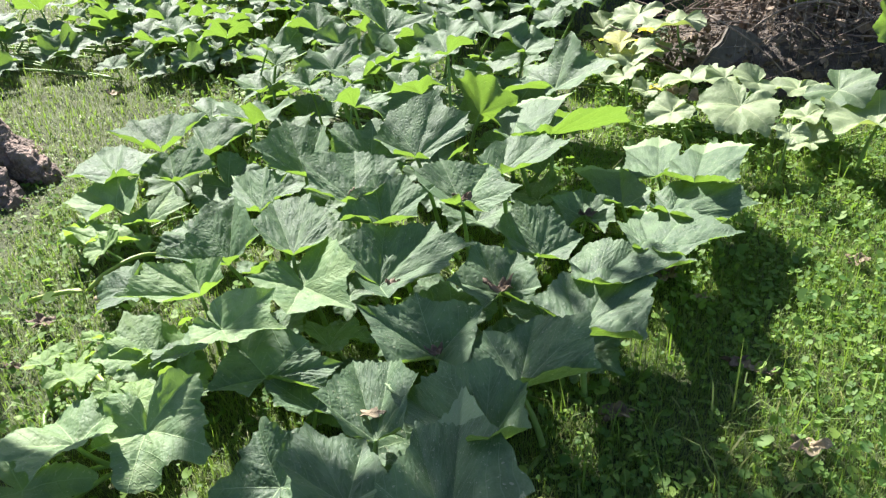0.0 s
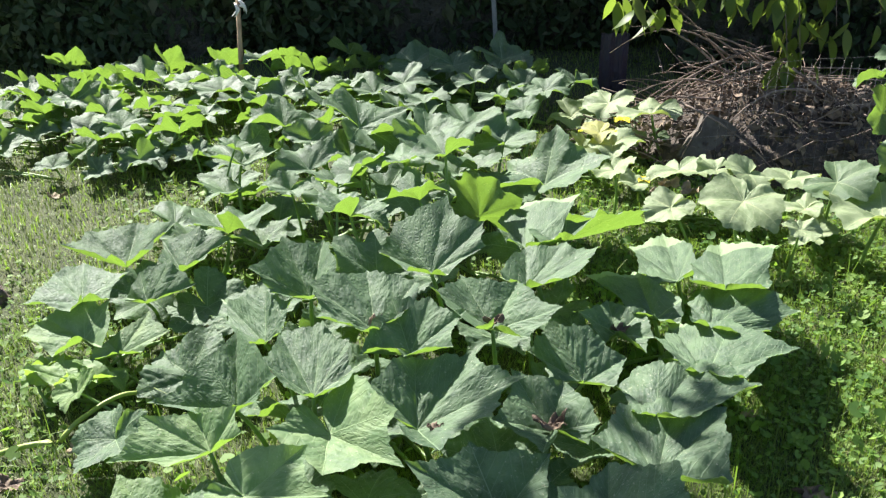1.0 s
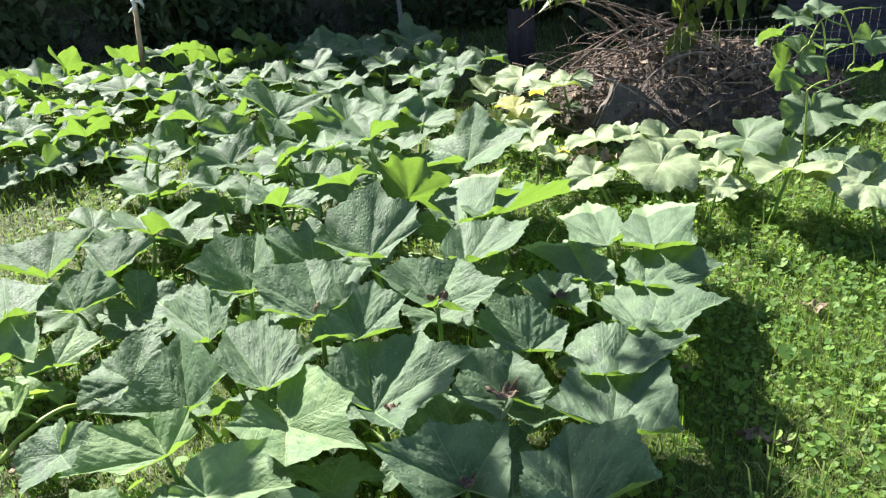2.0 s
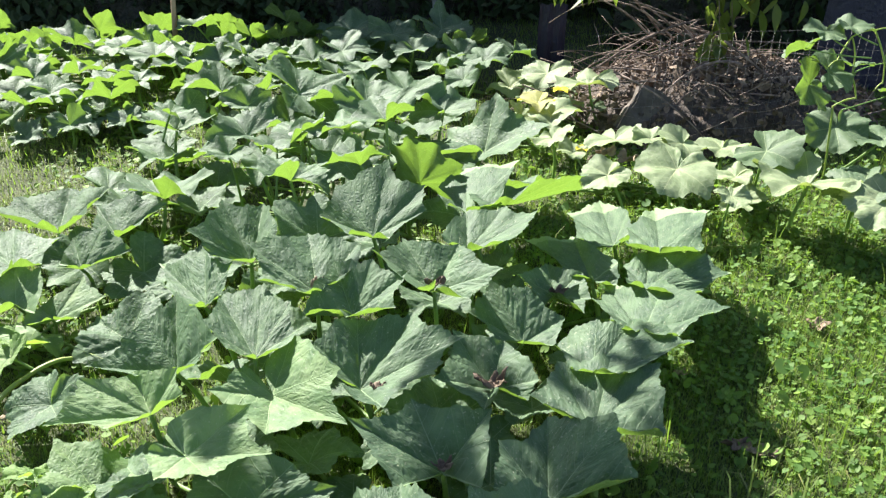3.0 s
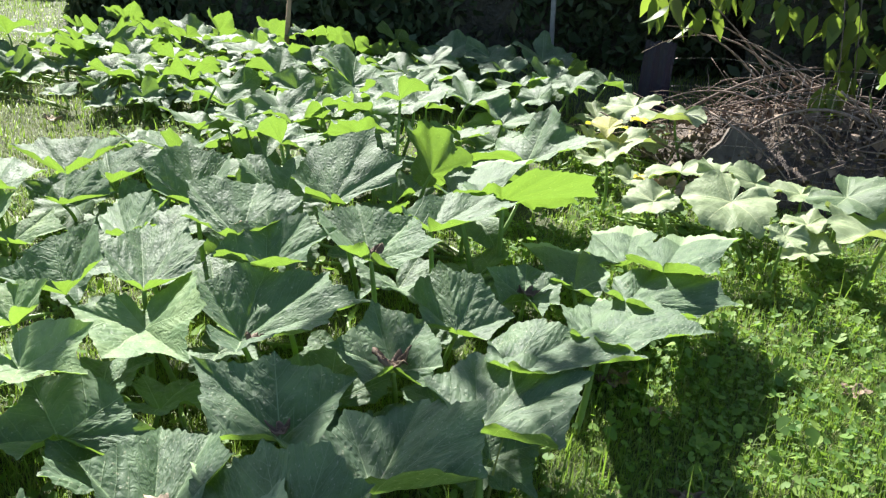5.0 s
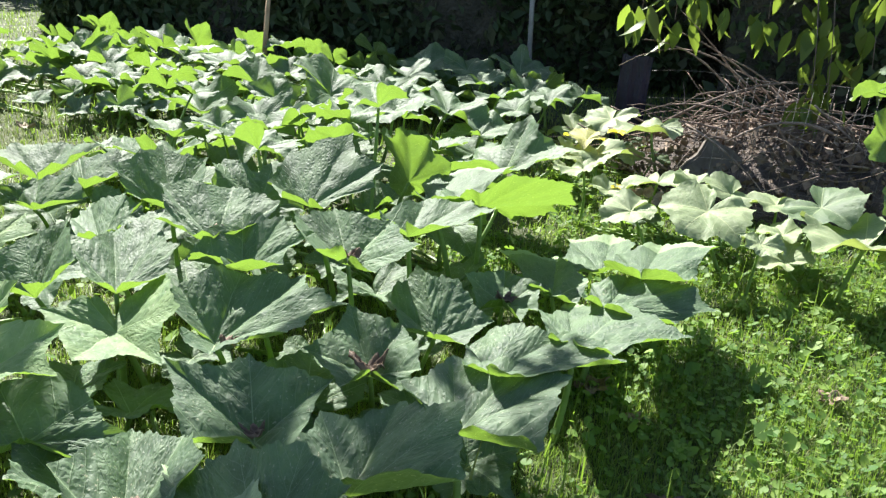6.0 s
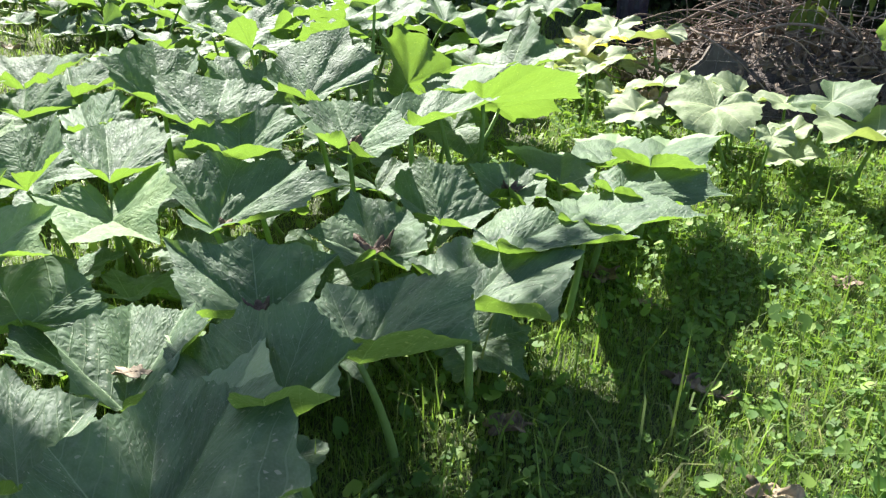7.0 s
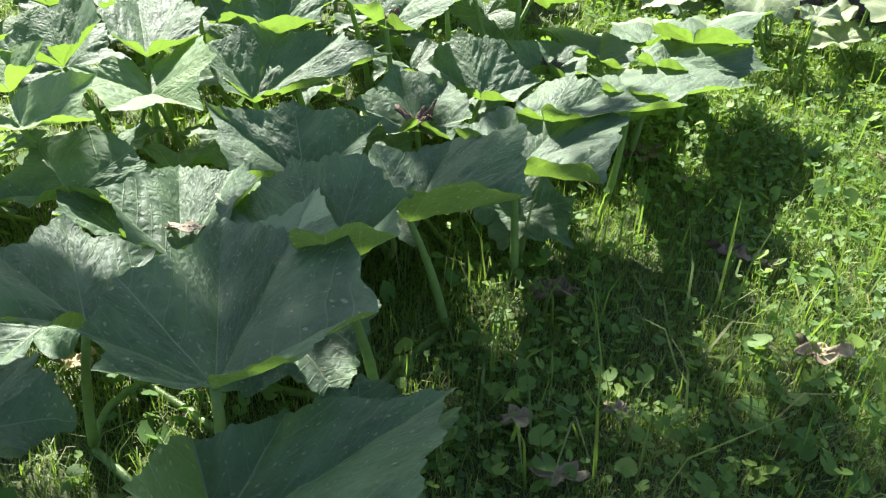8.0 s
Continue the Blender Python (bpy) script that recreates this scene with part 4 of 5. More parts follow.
leaf(plant, -2.344, 5.074, 0.120, 0.128, -157, 2, 16, rise=-0.32, curl=0.33)
leaf(plant, -1.933, 5.295, 0.120, 0.120, -115, -9, 10, rise=-0.15)
leaf(plant, -2.076, 5.068, 0.120, 0.129, -141, -8, 20, rise=-0.24)
vines(plant)
plant = pumpkin_plant(-1.60, 5.35, "green pumpkin plant in the rear bed")
leaf(plant, -1.632, 5.839, 0.204, 0.203, -8, 13, 18, rise=-0.11, curl=0.11)
leaf(plant, -1.316, 5.730, 0.208, 0.157, 22, 10, 1, rise=0.09)
leaf(plant, -1.559, 4.925, 0.178, 0.160, -60, 3, 11, rise=0.15)
leaf(plant, -1.711, 5.208, 0.185, 0.146, 2, 24, 10, rise=0.10)
leaf(plant, -1.483, 5.233, 0.193, 0.145, 38, 11, -10, rise=-0.33)
leaf(plant, -1.639, 4.739, 0.183, 0.134, -3, -4, 2, rise=-0.21)
leaf(plant, -1.726, 5.541, 0.153, 0.093, -49, -6, -29, rise=-0.04, curl=0.14)
leaf(plant, -1.743, 5.410, 0.181, 0.135, 71, 7, -15, rise=0.16, curl=0.14)
leaf(plant, -1.800, 5.730, 0.184, 0.147, -123, -6, -10, rise=0.00, curl=0.29)
leaf(plant, -1.829, 5.838, 0.137, 0.144, -149, -13, -0, rise=-0.14, curl=0.35)
leaf(plant, -1.721, 4.789, 0.119, 0.107, -102, 2, 32, rise=-0.26, curl=0.37)
leaf(plant, -1.604, 4.551, 0.082, 0.103, -114, 2, 32, rise=-0.11, curl=0.12)
leaf(plant, -1.490, 4.910, 0.120, 0.146, -8, 2, -10, rise=-0.33)
leaf(plant, -1.579, 6.040, 0.120, 0.164, 154, 7, -8, rise=0.19, curl=0.24)
leaf(plant, -1.588, 5.047, 0.120, 0.122, 163, -8, -12, rise=0.09, curl=0.31)
leaf(plant, -1.801, 5.107, 0.120, 0.163, -7, 24, -0, rise=0.17)
leaf(plant, -1.303, 5.460, 0.120, 0.154, -8, 14, 6, rise=-0.14)
leaf(plant, -1.549, 5.603, 0.120, 0.149, -64, 8, 7, rise=-0.27, curl=0.31)
leaf(plant, -1.405, 5.859, 0.120, 0.167, 154, -13, 10, rise=0.22)
leaf(plant, -1.618, 5.362, 0.120, 0.143, -74, 20, 15, rise=-0.15)
vines(plant)
plant = pumpkin_plant(-1.07, 5.06, "green pumpkin plant in the rear bed")
leaf(plant, -1.110, 5.513, 0.198, 0.176, 5, 22, -4, rise=-0.20)
leaf(plant, -0.906, 5.535, 0.213, 0.161, -120, 2, 3, rise=-0.11)
leaf(plant, -0.733, 5.359, 0.200, 0.157, -17, 23, 6, rise=-0.02)
leaf(plant, -0.604, 5.432, 0.213, 0.134, -46, 3, 22, rise=-0.33, curl=0.14)
leaf(plant, -1.398, 4.779, 0.130, 0.071, -66, -1, -33, rise=-0.28)
leaf(plant, -1.244, 4.811, 0.177, 0.155, 24, 4, 3, rise=0.01, curl=0.17)
leaf(plant, -1.149, 4.690, 0.137, 0.077, -39, -21, -19, rise=-0.23)
leaf(plant, -1.281, 5.055, 0.194, 0.139, 38, 9, -1, rise=-0.17, curl=0.15)
leaf(plant, -0.904, 5.093, 0.151, 0.083, 113, -4, 33, rise=-0.13, curl=0.30)
leaf(plant, -0.841, 5.187, 0.189, 0.141, 28, 17, 11, rise=0.06)
leaf(plant, -0.997, 5.311, 0.195, 0.133, 40, 8, -3, rise=-0.17)
leaf(plant, -1.139, 5.093, 0.189, 0.128, 16, 20, 6, rise=-0.24)
leaf(plant, -0.765, 4.889, 0.189, 0.133, -22, 19, 9, rise=0.25, curl=0.24)
leaf(plant, -0.697, 5.785, 0.171, 0.122, 57, 16, -20, rise=0.28, curl=0.17)
leaf(plant, -1.041, 5.748, 0.163, 0.155, -11, -13, -9, rise=0.14, curl=0.38)
leaf(plant, -1.184, 4.955, 0.173, 0.139, -51, 5, -13, rise=0.24, curl=0.14)
leaf(plant, -0.867, 5.637, 0.173, 0.145, 29, 19, 1, rise=-0.10)
leaf(plant, -1.399, 4.570, 0.128, 0.111, -160, -18, 10, rise=0.10, curl=0.17)
leaf(plant, -1.354, 4.660, 0.095, 0.112, 146, -10, -18, rise=0.08, curl=0.10)
leaf(plant, -0.961, 4.564, 0.084, 0.115, 154, -15, -0, rise=-0.03, curl=0.23)
leaf(plant, -1.128, 4.596, 0.126, 0.109, 64, 6, -21, rise=-0.06)
leaf(plant, -1.331, 4.844, 0.098, 0.121, 144, -6, -18, rise=-0.23)
leaf(plant, -1.385, 4.705, 0.081, 0.123, 76, 7, -26, rise=-0.13)
leaf(plant, -1.297, 4.821, 0.112, 0.144, 112, -21, -17, rise=-0.20)
leaf(plant, -1.086, 4.730, 0.099, 0.104, -56, -6, 15, rise=-0.14)
leaf(plant, -1.331, 5.180, 0.120, 0.124, 144, -17, 7, rise=0.26, curl=0.19)
leaf(plant, -0.788, 5.007, 0.120, 0.132, 100, -14, -18, rise=-0.18)
vines(plant)
plant = pumpkin_plant(-0.25, 5.40, "green pumpkin plant in the rear bed")
leaf(plant, -0.039, 5.230, 0.275, 0.166, -108, 7, 28, rise=-0.03)
leaf(plant, 0.053, 4.846, 0.275, 0.132, -113, 9, 3, rise=0.09)
leaf(plant, -0.415, 5.415, 0.203, 0.146, 3, 20, -7, rise=-0.07, curl=0.24)
leaf(plant, -0.242, 6.141, 0.159, 0.099, -99, 14, -23, rise=-0.21, curl=0.26)
leaf(plant, -0.205, 5.327, 0.201, 0.192, 24, 16, -3, rise=-0.07)
leaf(plant, -0.505, 5.109, 0.207, 0.138, -76, -12, 22, rise=-0.32)
leaf(plant, -0.368, 4.996, 0.188, 0.113, -3, 26, -5, rise=-0.05, curl=0.19)
leaf(plant, -0.079, 4.983, 0.209, 0.135, -38, 11, 24, rise=-0.11)
leaf(plant, -0.466, 4.796, 0.194, 0.130, 50, 10, -2, rise=-0.23)
leaf(plant, -0.350, 5.309, 0.166, 0.160, -13, 23, 16, rise=0.16, curl=0.19)
leaf(plant, -0.000, 5.493, 0.132, 0.146, -36, -2, -4, rise=0.02)
leaf(plant, 0.066, 5.033, 0.146, 0.132, 76, 13, -7, rise=0.25, curl=0.33)
leaf(plant, -0.532, 5.236, 0.161, 0.121, 14, 9, -7, rise=-0.19, curl=0.25)
leaf(plant, -0.524, 5.739, 0.136, 0.129, -64, 15, 7, rise=-0.20)
leaf(plant, -0.253, 5.467, 0.145, 0.151, -113, 0, 15, rise=0.09)
leaf(plant, -0.192, 6.266, 0.120, 0.156, -33, 7, 5, rise=0.00, curl=0.13)
leaf(plant, -0.218, 5.879, 0.124, 0.144, 65, 1, 4, rise=0.05, curl=0.24)
leaf(plant, -0.127, 5.663, 0.120, 0.149, -131, 4, -4, rise=0.19)
leaf(plant, -0.406, 6.050, 0.153, 0.146, 23, 6, 2, rise=-0.12, curl=0.35)
leaf(plant, -0.328, 5.142, 0.152, 0.164, -153, 3, 10, rise=-0.21, curl=0.10)
leaf(plant, -0.037, 5.361, 0.120, 0.132, 118, -5, -14, rise=-0.23)
vines(plant)
plant = pumpkin_plant(0.37, 5.44, "green pumpkin plant in the rear bed")
leaf(plant, 0.720, 4.920, 0.280, 0.136, -125, 0, 25, rise=-0.11)
leaf(plant, 0.917, 5.046, 0.289, 0.140, -170, -15, -9, rise=0.05)
leaf(plant, 0.588, 5.593, 0.296, 0.204, -133, -18, 9, rise=-0.05)
leaf(plant, 0.278, 5.524, 0.292, 0.175, -152, -16, 9, rise=-0.05)
leaf(plant, 0.047, 5.663, 0.278, 0.192, -107, 2, 26, rise=-0.00)
leaf(plant, 0.190, 5.360, 0.160, 0.183, -118, -6, -1, rise=-0.05)
leaf(plant, 0.359, 5.151, 0.289, 0.140, -153, -15, 24, rise=-0.14)
leaf(plant, 0.459, 4.875, 0.279, 0.133, -167, 1, 15, rise=0.03)
leaf(plant, 0.582, 4.854, 0.284, 0.112, -116, -7, 19, rise=0.09)
leaf(plant, 0.540, 4.555, 0.291, 0.115, 96, -22, -17, rise=0.02)
leaf(plant, -0.058, 6.082, 0.159, 0.078, 117, 19, 32, rise=-0.10)
leaf(plant, 0.081, 5.718, 0.165, 0.125, -136, -11, -5, rise=0.03, curl=0.13)
leaf(plant, 0.080, 5.534, 0.153, 0.148, -31, 2, 19, rise=-0.11)
leaf(plant, 0.065, 5.844, 0.191, 0.135, 122, 5, 5, rise=-0.34, curl=0.28)
leaf(plant, 0.199, 5.948, 0.120, 0.151, 36, 26, -4, rise=0.20)
leaf(plant, 0.609, 5.029, 0.271, 0.163, -85, -8, 23, rise=0.21)
leaf(plant, 0.234, 5.668, 0.157, 0.124, 11, 17, 4, rise=-0.09, curl=0.27)
leaf(plant, 0.421, 5.998, 0.120, 0.147, 155, -13, 6, rise=0.01)
leaf(plant, 0.712, 5.407, 0.234, 0.157, 11, -1, -7, rise=-0.14)
leaf(plant, 0.397, 5.423, 0.120, 0.160, -88, -14, -4, rise=-0.15, curl=0.37)
leaf(plant, 0.224, 5.240, 0.120, 0.147, 99, -10, -13, rise=0.26)
leaf(plant, 0.030, 6.247, 0.120, 0.155, 161, -18, -10, rise=-0.08, curl=0.25)
leaf(plant, 0.516, 5.230, 0.120, 0.127, -39, 1, 10, rise=-0.01, curl=0.13)
leaf(plant, 0.598, 5.755, 0.120, 0.145, -135, -15, -4, rise=-0.26)
vines(plant)
plant = pumpkin_plant(-0.91, 6.12, "green pumpkin plant in the rear bed")
leaf(plant, -1.201, 6.254, 0.166, 0.164, -58, -1, -38, rise=-0.28)
leaf(plant, -0.758, 6.354, 0.163, 0.134, 80, 4, 30, rise=-0.02)
leaf(plant, -0.939, 6.213, 0.207, 0.140, 53, 13, -3, rise=0.18, curl=0.15)
leaf(plant, -0.582, 6.033, 0.181, 0.137, -31, -28, 2, rise=0.18)
leaf(plant, -0.361, 6.285, 0.211, 0.170, -27, 5, 11, rise=-0.01, curl=0.15)
leaf(plant, -1.213, 5.920, 0.128, 0.157, -15, 18, 11, rise=0.13, curl=0.23)
leaf(plant, -1.210, 5.897, 0.183, 0.164, -142, -23, 11, rise=0.24)
leaf(plant, -0.530, 6.246, 0.159, 0.133, -124, -5, 4, rise=-0.07)
leaf(plant, -1.065, 5.915, 0.120, 0.156, -118, 5, -0, rise=-0.24, curl=0.09)
leaf(plant, -0.753, 6.173, 0.146, 0.162, -26, 8, -7, rise=0.08, curl=0.20)
leaf(plant, -0.704, 5.917, 0.130, 0.123, 157, -0, -8, rise=0.13)
leaf(plant, -1.233, 6.080, 0.120, 0.166, 81, -1, -17, rise=-0.22)
leaf(plant, -1.333, 6.290, 0.120, 0.126, -65, -2, 8, rise=-0.33)
vines(plant)
plant = pumpkin_plant(-2.05, 6.24, "green pumpkin plant in the rear bed")
leaf(plant, -1.585, 6.332, 0.170, 0.156, -85, -8, -35, rise=-0.12, curl=0.08)
leaf(plant, -1.860, 6.090, 0.180, 0.112, -27, -32, -8, rise=0.10)
leaf(plant, -1.981, 6.049, 0.162, 0.142, 89, 6, 32, rise=0.27)
leaf(plant, -2.290, 6.474, 0.144, 0.175, 137, 29, 20, rise=0.27, curl=0.20)
leaf(plant, -2.192, 6.220, 0.120, 0.146, -11, 3, -4, rise=-0.05)
leaf(plant, -1.932, 6.296, 0.120, 0.144, -20, 18, 5, rise=0.22)
leaf(plant, -2.530, 6.245, 0.120, 0.150, -25, -3, 10, rise=0.16, curl=0.20)
vines(plant)
plant = pumpkin_plant(0.96, 4.49, "pale yellowing squash plant beside the brush heap")
leaf(plant, 0.872, 4.913, 0.133, 0.161, -133, 7, 12, pale, rise=0.02)
leaf(plant, 1.173, 4.457, 0.271, 0.177, 98, -5, 3, pale, rise=-0.07)
leaf(plant, 1.022, 4.705, 0.262, 0.154, 146, -18, 6, pale, rise=-0.05)
leaf(plant, 0.909, 4.210, 0.206, 0.148, -132, 6, 5, pale, rise=0.06)
leaf(plant, 0.854, 4.260, 0.252, 0.105, 103, -4, -2, yellow, rise=-0.15)
leaf(plant, 0.781, 4.316, 0.162, 0.098, -76, -16, 20, pale, rise=-0.08)
leaf(plant, 1.232, 4.516, 0.139, 0.065, -103, -17, 14, grey, rise=-0.10)
leaf(plant, 0.777, 4.222, 0.115, 0.070, 124, 6, -17, pale, rise=-0.08)
leaf(plant, 1.184, 4.769, 0.117, 0.075, 16, 19, -17, grey, rise=-0.09)
leaf(plant, 1.111, 4.507, 0.126, 0.070, 36, 13, -23, pale, rise=0.07)
leaf(plant, 0.740, 4.433, 0.104, 0.078, -24, -1, -15, pale, rise=-0.04)
leaf(plant, 0.888, 4.601, 0.182, 0.066, -155, 3, 22, pale, rise=-0.09)
vines(plant)
plant = pumpkin_plant(1.17, 3.64, "pale yellowing squash plant beside the brush heap")
leaf(plant, 0.792, 3.777, 0.249, 0.102, -175, 3, 15, pale, rise=-0.13)
leaf(plant, 1.101, 3.829, 0.210, 0.138, 157, -1, 12, pale, rise=0.08)
leaf(plant, 0.941, 3.459, 0.200, 0.111, 103, -18, -11, pale, rise=-0.02)
leaf(plant, 1.173, 3.322, 0.270, 0.167, 140, -15, -4, pale, rise=-0.13)
leaf(plant, 1.347, 3.677, 0.238, 0.113, 119, 2, -19, pale, rise=0.10)
leaf(plant, 1.507, 3.616, 0.229, 0.121, 140, -1, 3, pale, rise=0.09)
leaf(plant, 1.220, 3.718, 0.249, 0.088, 100, 1, -13, pale, rise=-0.14)
leaf(plant, 1.222, 3.441, 0.178, 0.094, -39, -1, -8, grey, rise=0.07)
leaf(plant, 1.312, 3.621, 0.155, 0.056, -165, -4, 5, grey, rise=0.09)
leaf(plant, 0.904, 3.806, 0.166, 0.076, 73, 12, -11, pale, rise=-0.02)
leaf(plant, 1.045, 3.692, 0.102, 0.082, 91, -9, -13, grey, rise=0.03)
leaf(plant, 1.354, 3.680, 0.138, 0.092, 29, -6, -18, grey, rise=0.02)
leaf(plant, 1.280, 3.659, 0.118, 0.068, -36, 20, 17, pale, rise=0.02)
vines(plant)
plant = pumpkin_plant(1.74, 3.28, "pale yellowing squash plant beside the brush heap")
leaf(plant, 1.565, 3.365, 0.310, 0.146, -153, -6, 25, grey, rise=-0.12)
leaf(plant, 1.645, 3.160, 0.243, 0.201, 112, -1, -0, pale, rise=-0.04)
leaf(plant, 1.832, 3.088, 0.258, 0.167, 96, -10, 2, grey, rise=-0.12)
leaf(plant, 2.074, 3.695, 0.270, 0.149, 159, -32, -5, grey, rise=-0.07)
leaf(plant, 2.231, 3.581, 0.243, 0.150, -146, 11, 5, grey, rise=0.01)
leaf(plant, 1.820, 2.931, 0.262, 0.161, 125, -18, -7, pale, rise=-0.11)
leaf(plant, 1.285, 3.075, 0.256, 0.077, -172, -18, -2, pale, rise=0.02)
leaf(plant, 1.477, 3.408, 0.184, 0.092, 73, -9, -6, pale, rise=-0.08)
leaf(plant, 1.454, 3.277, 0.129, 0.098, 33, 3, -15, pale, rise=0.02)
leaf(plant, 1.973, 3.171, 0.175, 0.098, 90, 19, -18, grey, rise=-0.12)
vines(plant)


def understory():
    """Smaller blades low in the shade of the bed."""
    rng = random.Random(77)
    for x, y in ((-0.30, 1.98), (-0.05, 2.05), (0.10, 1.98), (0.30, 2.16), (-0.28, 2.30), (0.03, 2.28), (0.22, 2.46), (-0.50, 2.36), (-0.36, 2.52), (-0.70, 2.00), (-0.46, 2.06), (0.12, 2.66), (-0.16, 2.56), (0.36, 2.66), (0.52, 2.36), (0.66, 2.44), (-0.06, 1.66), (-0.30, 1.72), (0.12, 1.86), (0.40, 2.00), (0.02, 2.88), (0.34, 2.86), (-0.30, 2.92)):
        host = min((ob for ob in scene.objects if ob.name.startswith("pumpkin_plant")), key=lambda ob: (ob.location.x - x) ** 2 + (ob.location.y - y) ** 2)
        leaf(host, x, y, rng.uniform(0.08, 0.15), rng.uniform(0.11, 0.15), rng.uniform(-180, 180), rng.uniform(-12, 12), rng.uniform(-12, 12), rise=rng.uniform(-0.2, 0.2))


understory()


# ---- rear hedge ----
def hedge(name, x0, x1, y0, depth, height, seed, count, label):
    """A thick row of shrubs: a dark uneven core and many leaves over it."""
    rng = np.random.default_rng(seed)
    ob = thing(name, (x0 + x1) / 2, y0 + depth / 2, 0.0, label, "hedge", kind="")
    nx, nz = max(6, int((x1 - x0) * 3)), 9
    verts, faces = [], []
    for i in range(nx + 1):
        x = x0 + (x1 - x0) * i / nx
        for j in range(2 * nz + 1):
            u = j / (2 * nz) * math.pi
            wob = 1 + 0.22 * noise.noise(Vector((x * 1.1, u * 2.0, seed)))
            verts.append((x, y0 + depth / 2 - math.cos(u) * depth * 0.42 * wob, max(-0.02, math.sin(u) ** 0.45 * height * 0.93 * wob - 0.02)))
    w = 2 * nz + 1
    for i in range(nx):
        for j in range(w - 1):
            faces.append((i * w + j, i * w + j + 1, (i + 1) * w + j + 1, (i + 1) * w + j))
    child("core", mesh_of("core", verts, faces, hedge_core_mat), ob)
    px = rng.uniform(x0, x1, count)
    front = rng.uniform(0, 1, count) < 0.75
    pz = rng.uniform(0.02, 1.0, count) * height
    py = y0 + np.abs(rng.normal(0, 0.16, count)) + 0.12 * np.sin(px * 3.1 + pz * 2.0)
    top = ~front
    py[top] = y0 + rng.uniform(0, depth, top.sum())
    pz[top] = height * (0.92 + 0.1 * rng.normal(0, 1, top.sum()))
    size = rng.gamma(8, 0.045 / 8, count)
    d1 = rng.normal(0, 1, (count, 3))
    d1[:, 2] -= 0.7
    d1 /= np.linalg.norm(d1, axis=1)[:, None]
    d2 = np.cross(d1, rng.normal(0, 1, (count, 3)))
    d2 /= np.linalg.norm(d2, axis=1)[:, None]
    p = np.stack([px, py, np.maximum(pz, 0.05)], 1)
    s = size[:, None]
    v = np.stack([p - d1 * s, p + d2 * s * 0.5, p + d1 * s * 1.2, p - d2 * s * 0.5], 1)
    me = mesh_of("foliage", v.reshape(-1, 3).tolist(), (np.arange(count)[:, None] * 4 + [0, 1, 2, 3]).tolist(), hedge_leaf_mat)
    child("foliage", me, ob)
    return ob


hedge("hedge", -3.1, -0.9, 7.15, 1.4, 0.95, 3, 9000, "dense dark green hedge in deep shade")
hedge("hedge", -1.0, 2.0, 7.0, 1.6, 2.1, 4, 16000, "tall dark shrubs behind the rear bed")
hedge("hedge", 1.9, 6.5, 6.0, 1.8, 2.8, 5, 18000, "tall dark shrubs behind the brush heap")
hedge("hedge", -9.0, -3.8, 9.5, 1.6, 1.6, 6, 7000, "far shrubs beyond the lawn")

# ---- stake, pole, stump ----
def stake():
    ob = thing("garden_stake", -1.07, 6.2, 0.0, "thin wooden garden stake with a white cloth strip", "stake")
    tv, tf = tube([(-1.10, 6.2, -0.05), (-1.075, 6.2, 0.3), (-1.05, 6.19, 0.63)], [0.017, 0.016, 0.014], 8)
    child("pole", mesh_of("pole", tv, tf, wood_mat), ob)
    rng = random.Random(5)
    for i in range(6):
        a = Vector((-1.05 + rng.uniform(-0.02, 0.02), 6.175, 0.62 - 0.012 * i))
        b = a + Vector((rng.uniform(-0.05, 0.06), -0.02, -rng.uniform(0.03, 0.08)))
        tv, tf = tube(bend(a, b, (0.01, -0.015, 0.01), 5), [0.008, 0.010, 0.009, 0.006, 0.002], 5)
        child("cloth_strip", mesh_of("cloth_strip", tv, tf, cloth_mat), ob, "frayed white cloth")


def fence_pole():
    tv, tf = tube([(0.70, 6.5, -0.05), (0.66, 6.5, 0.6), (0.61, 6.5, 1.5)], [0.017] * 3, 10)
    tagged(new("fence_pole", mesh_of("fence_pole", tv, tf, metal_mat)), "thin grey metal pole standing behind the rear bed", "pole")


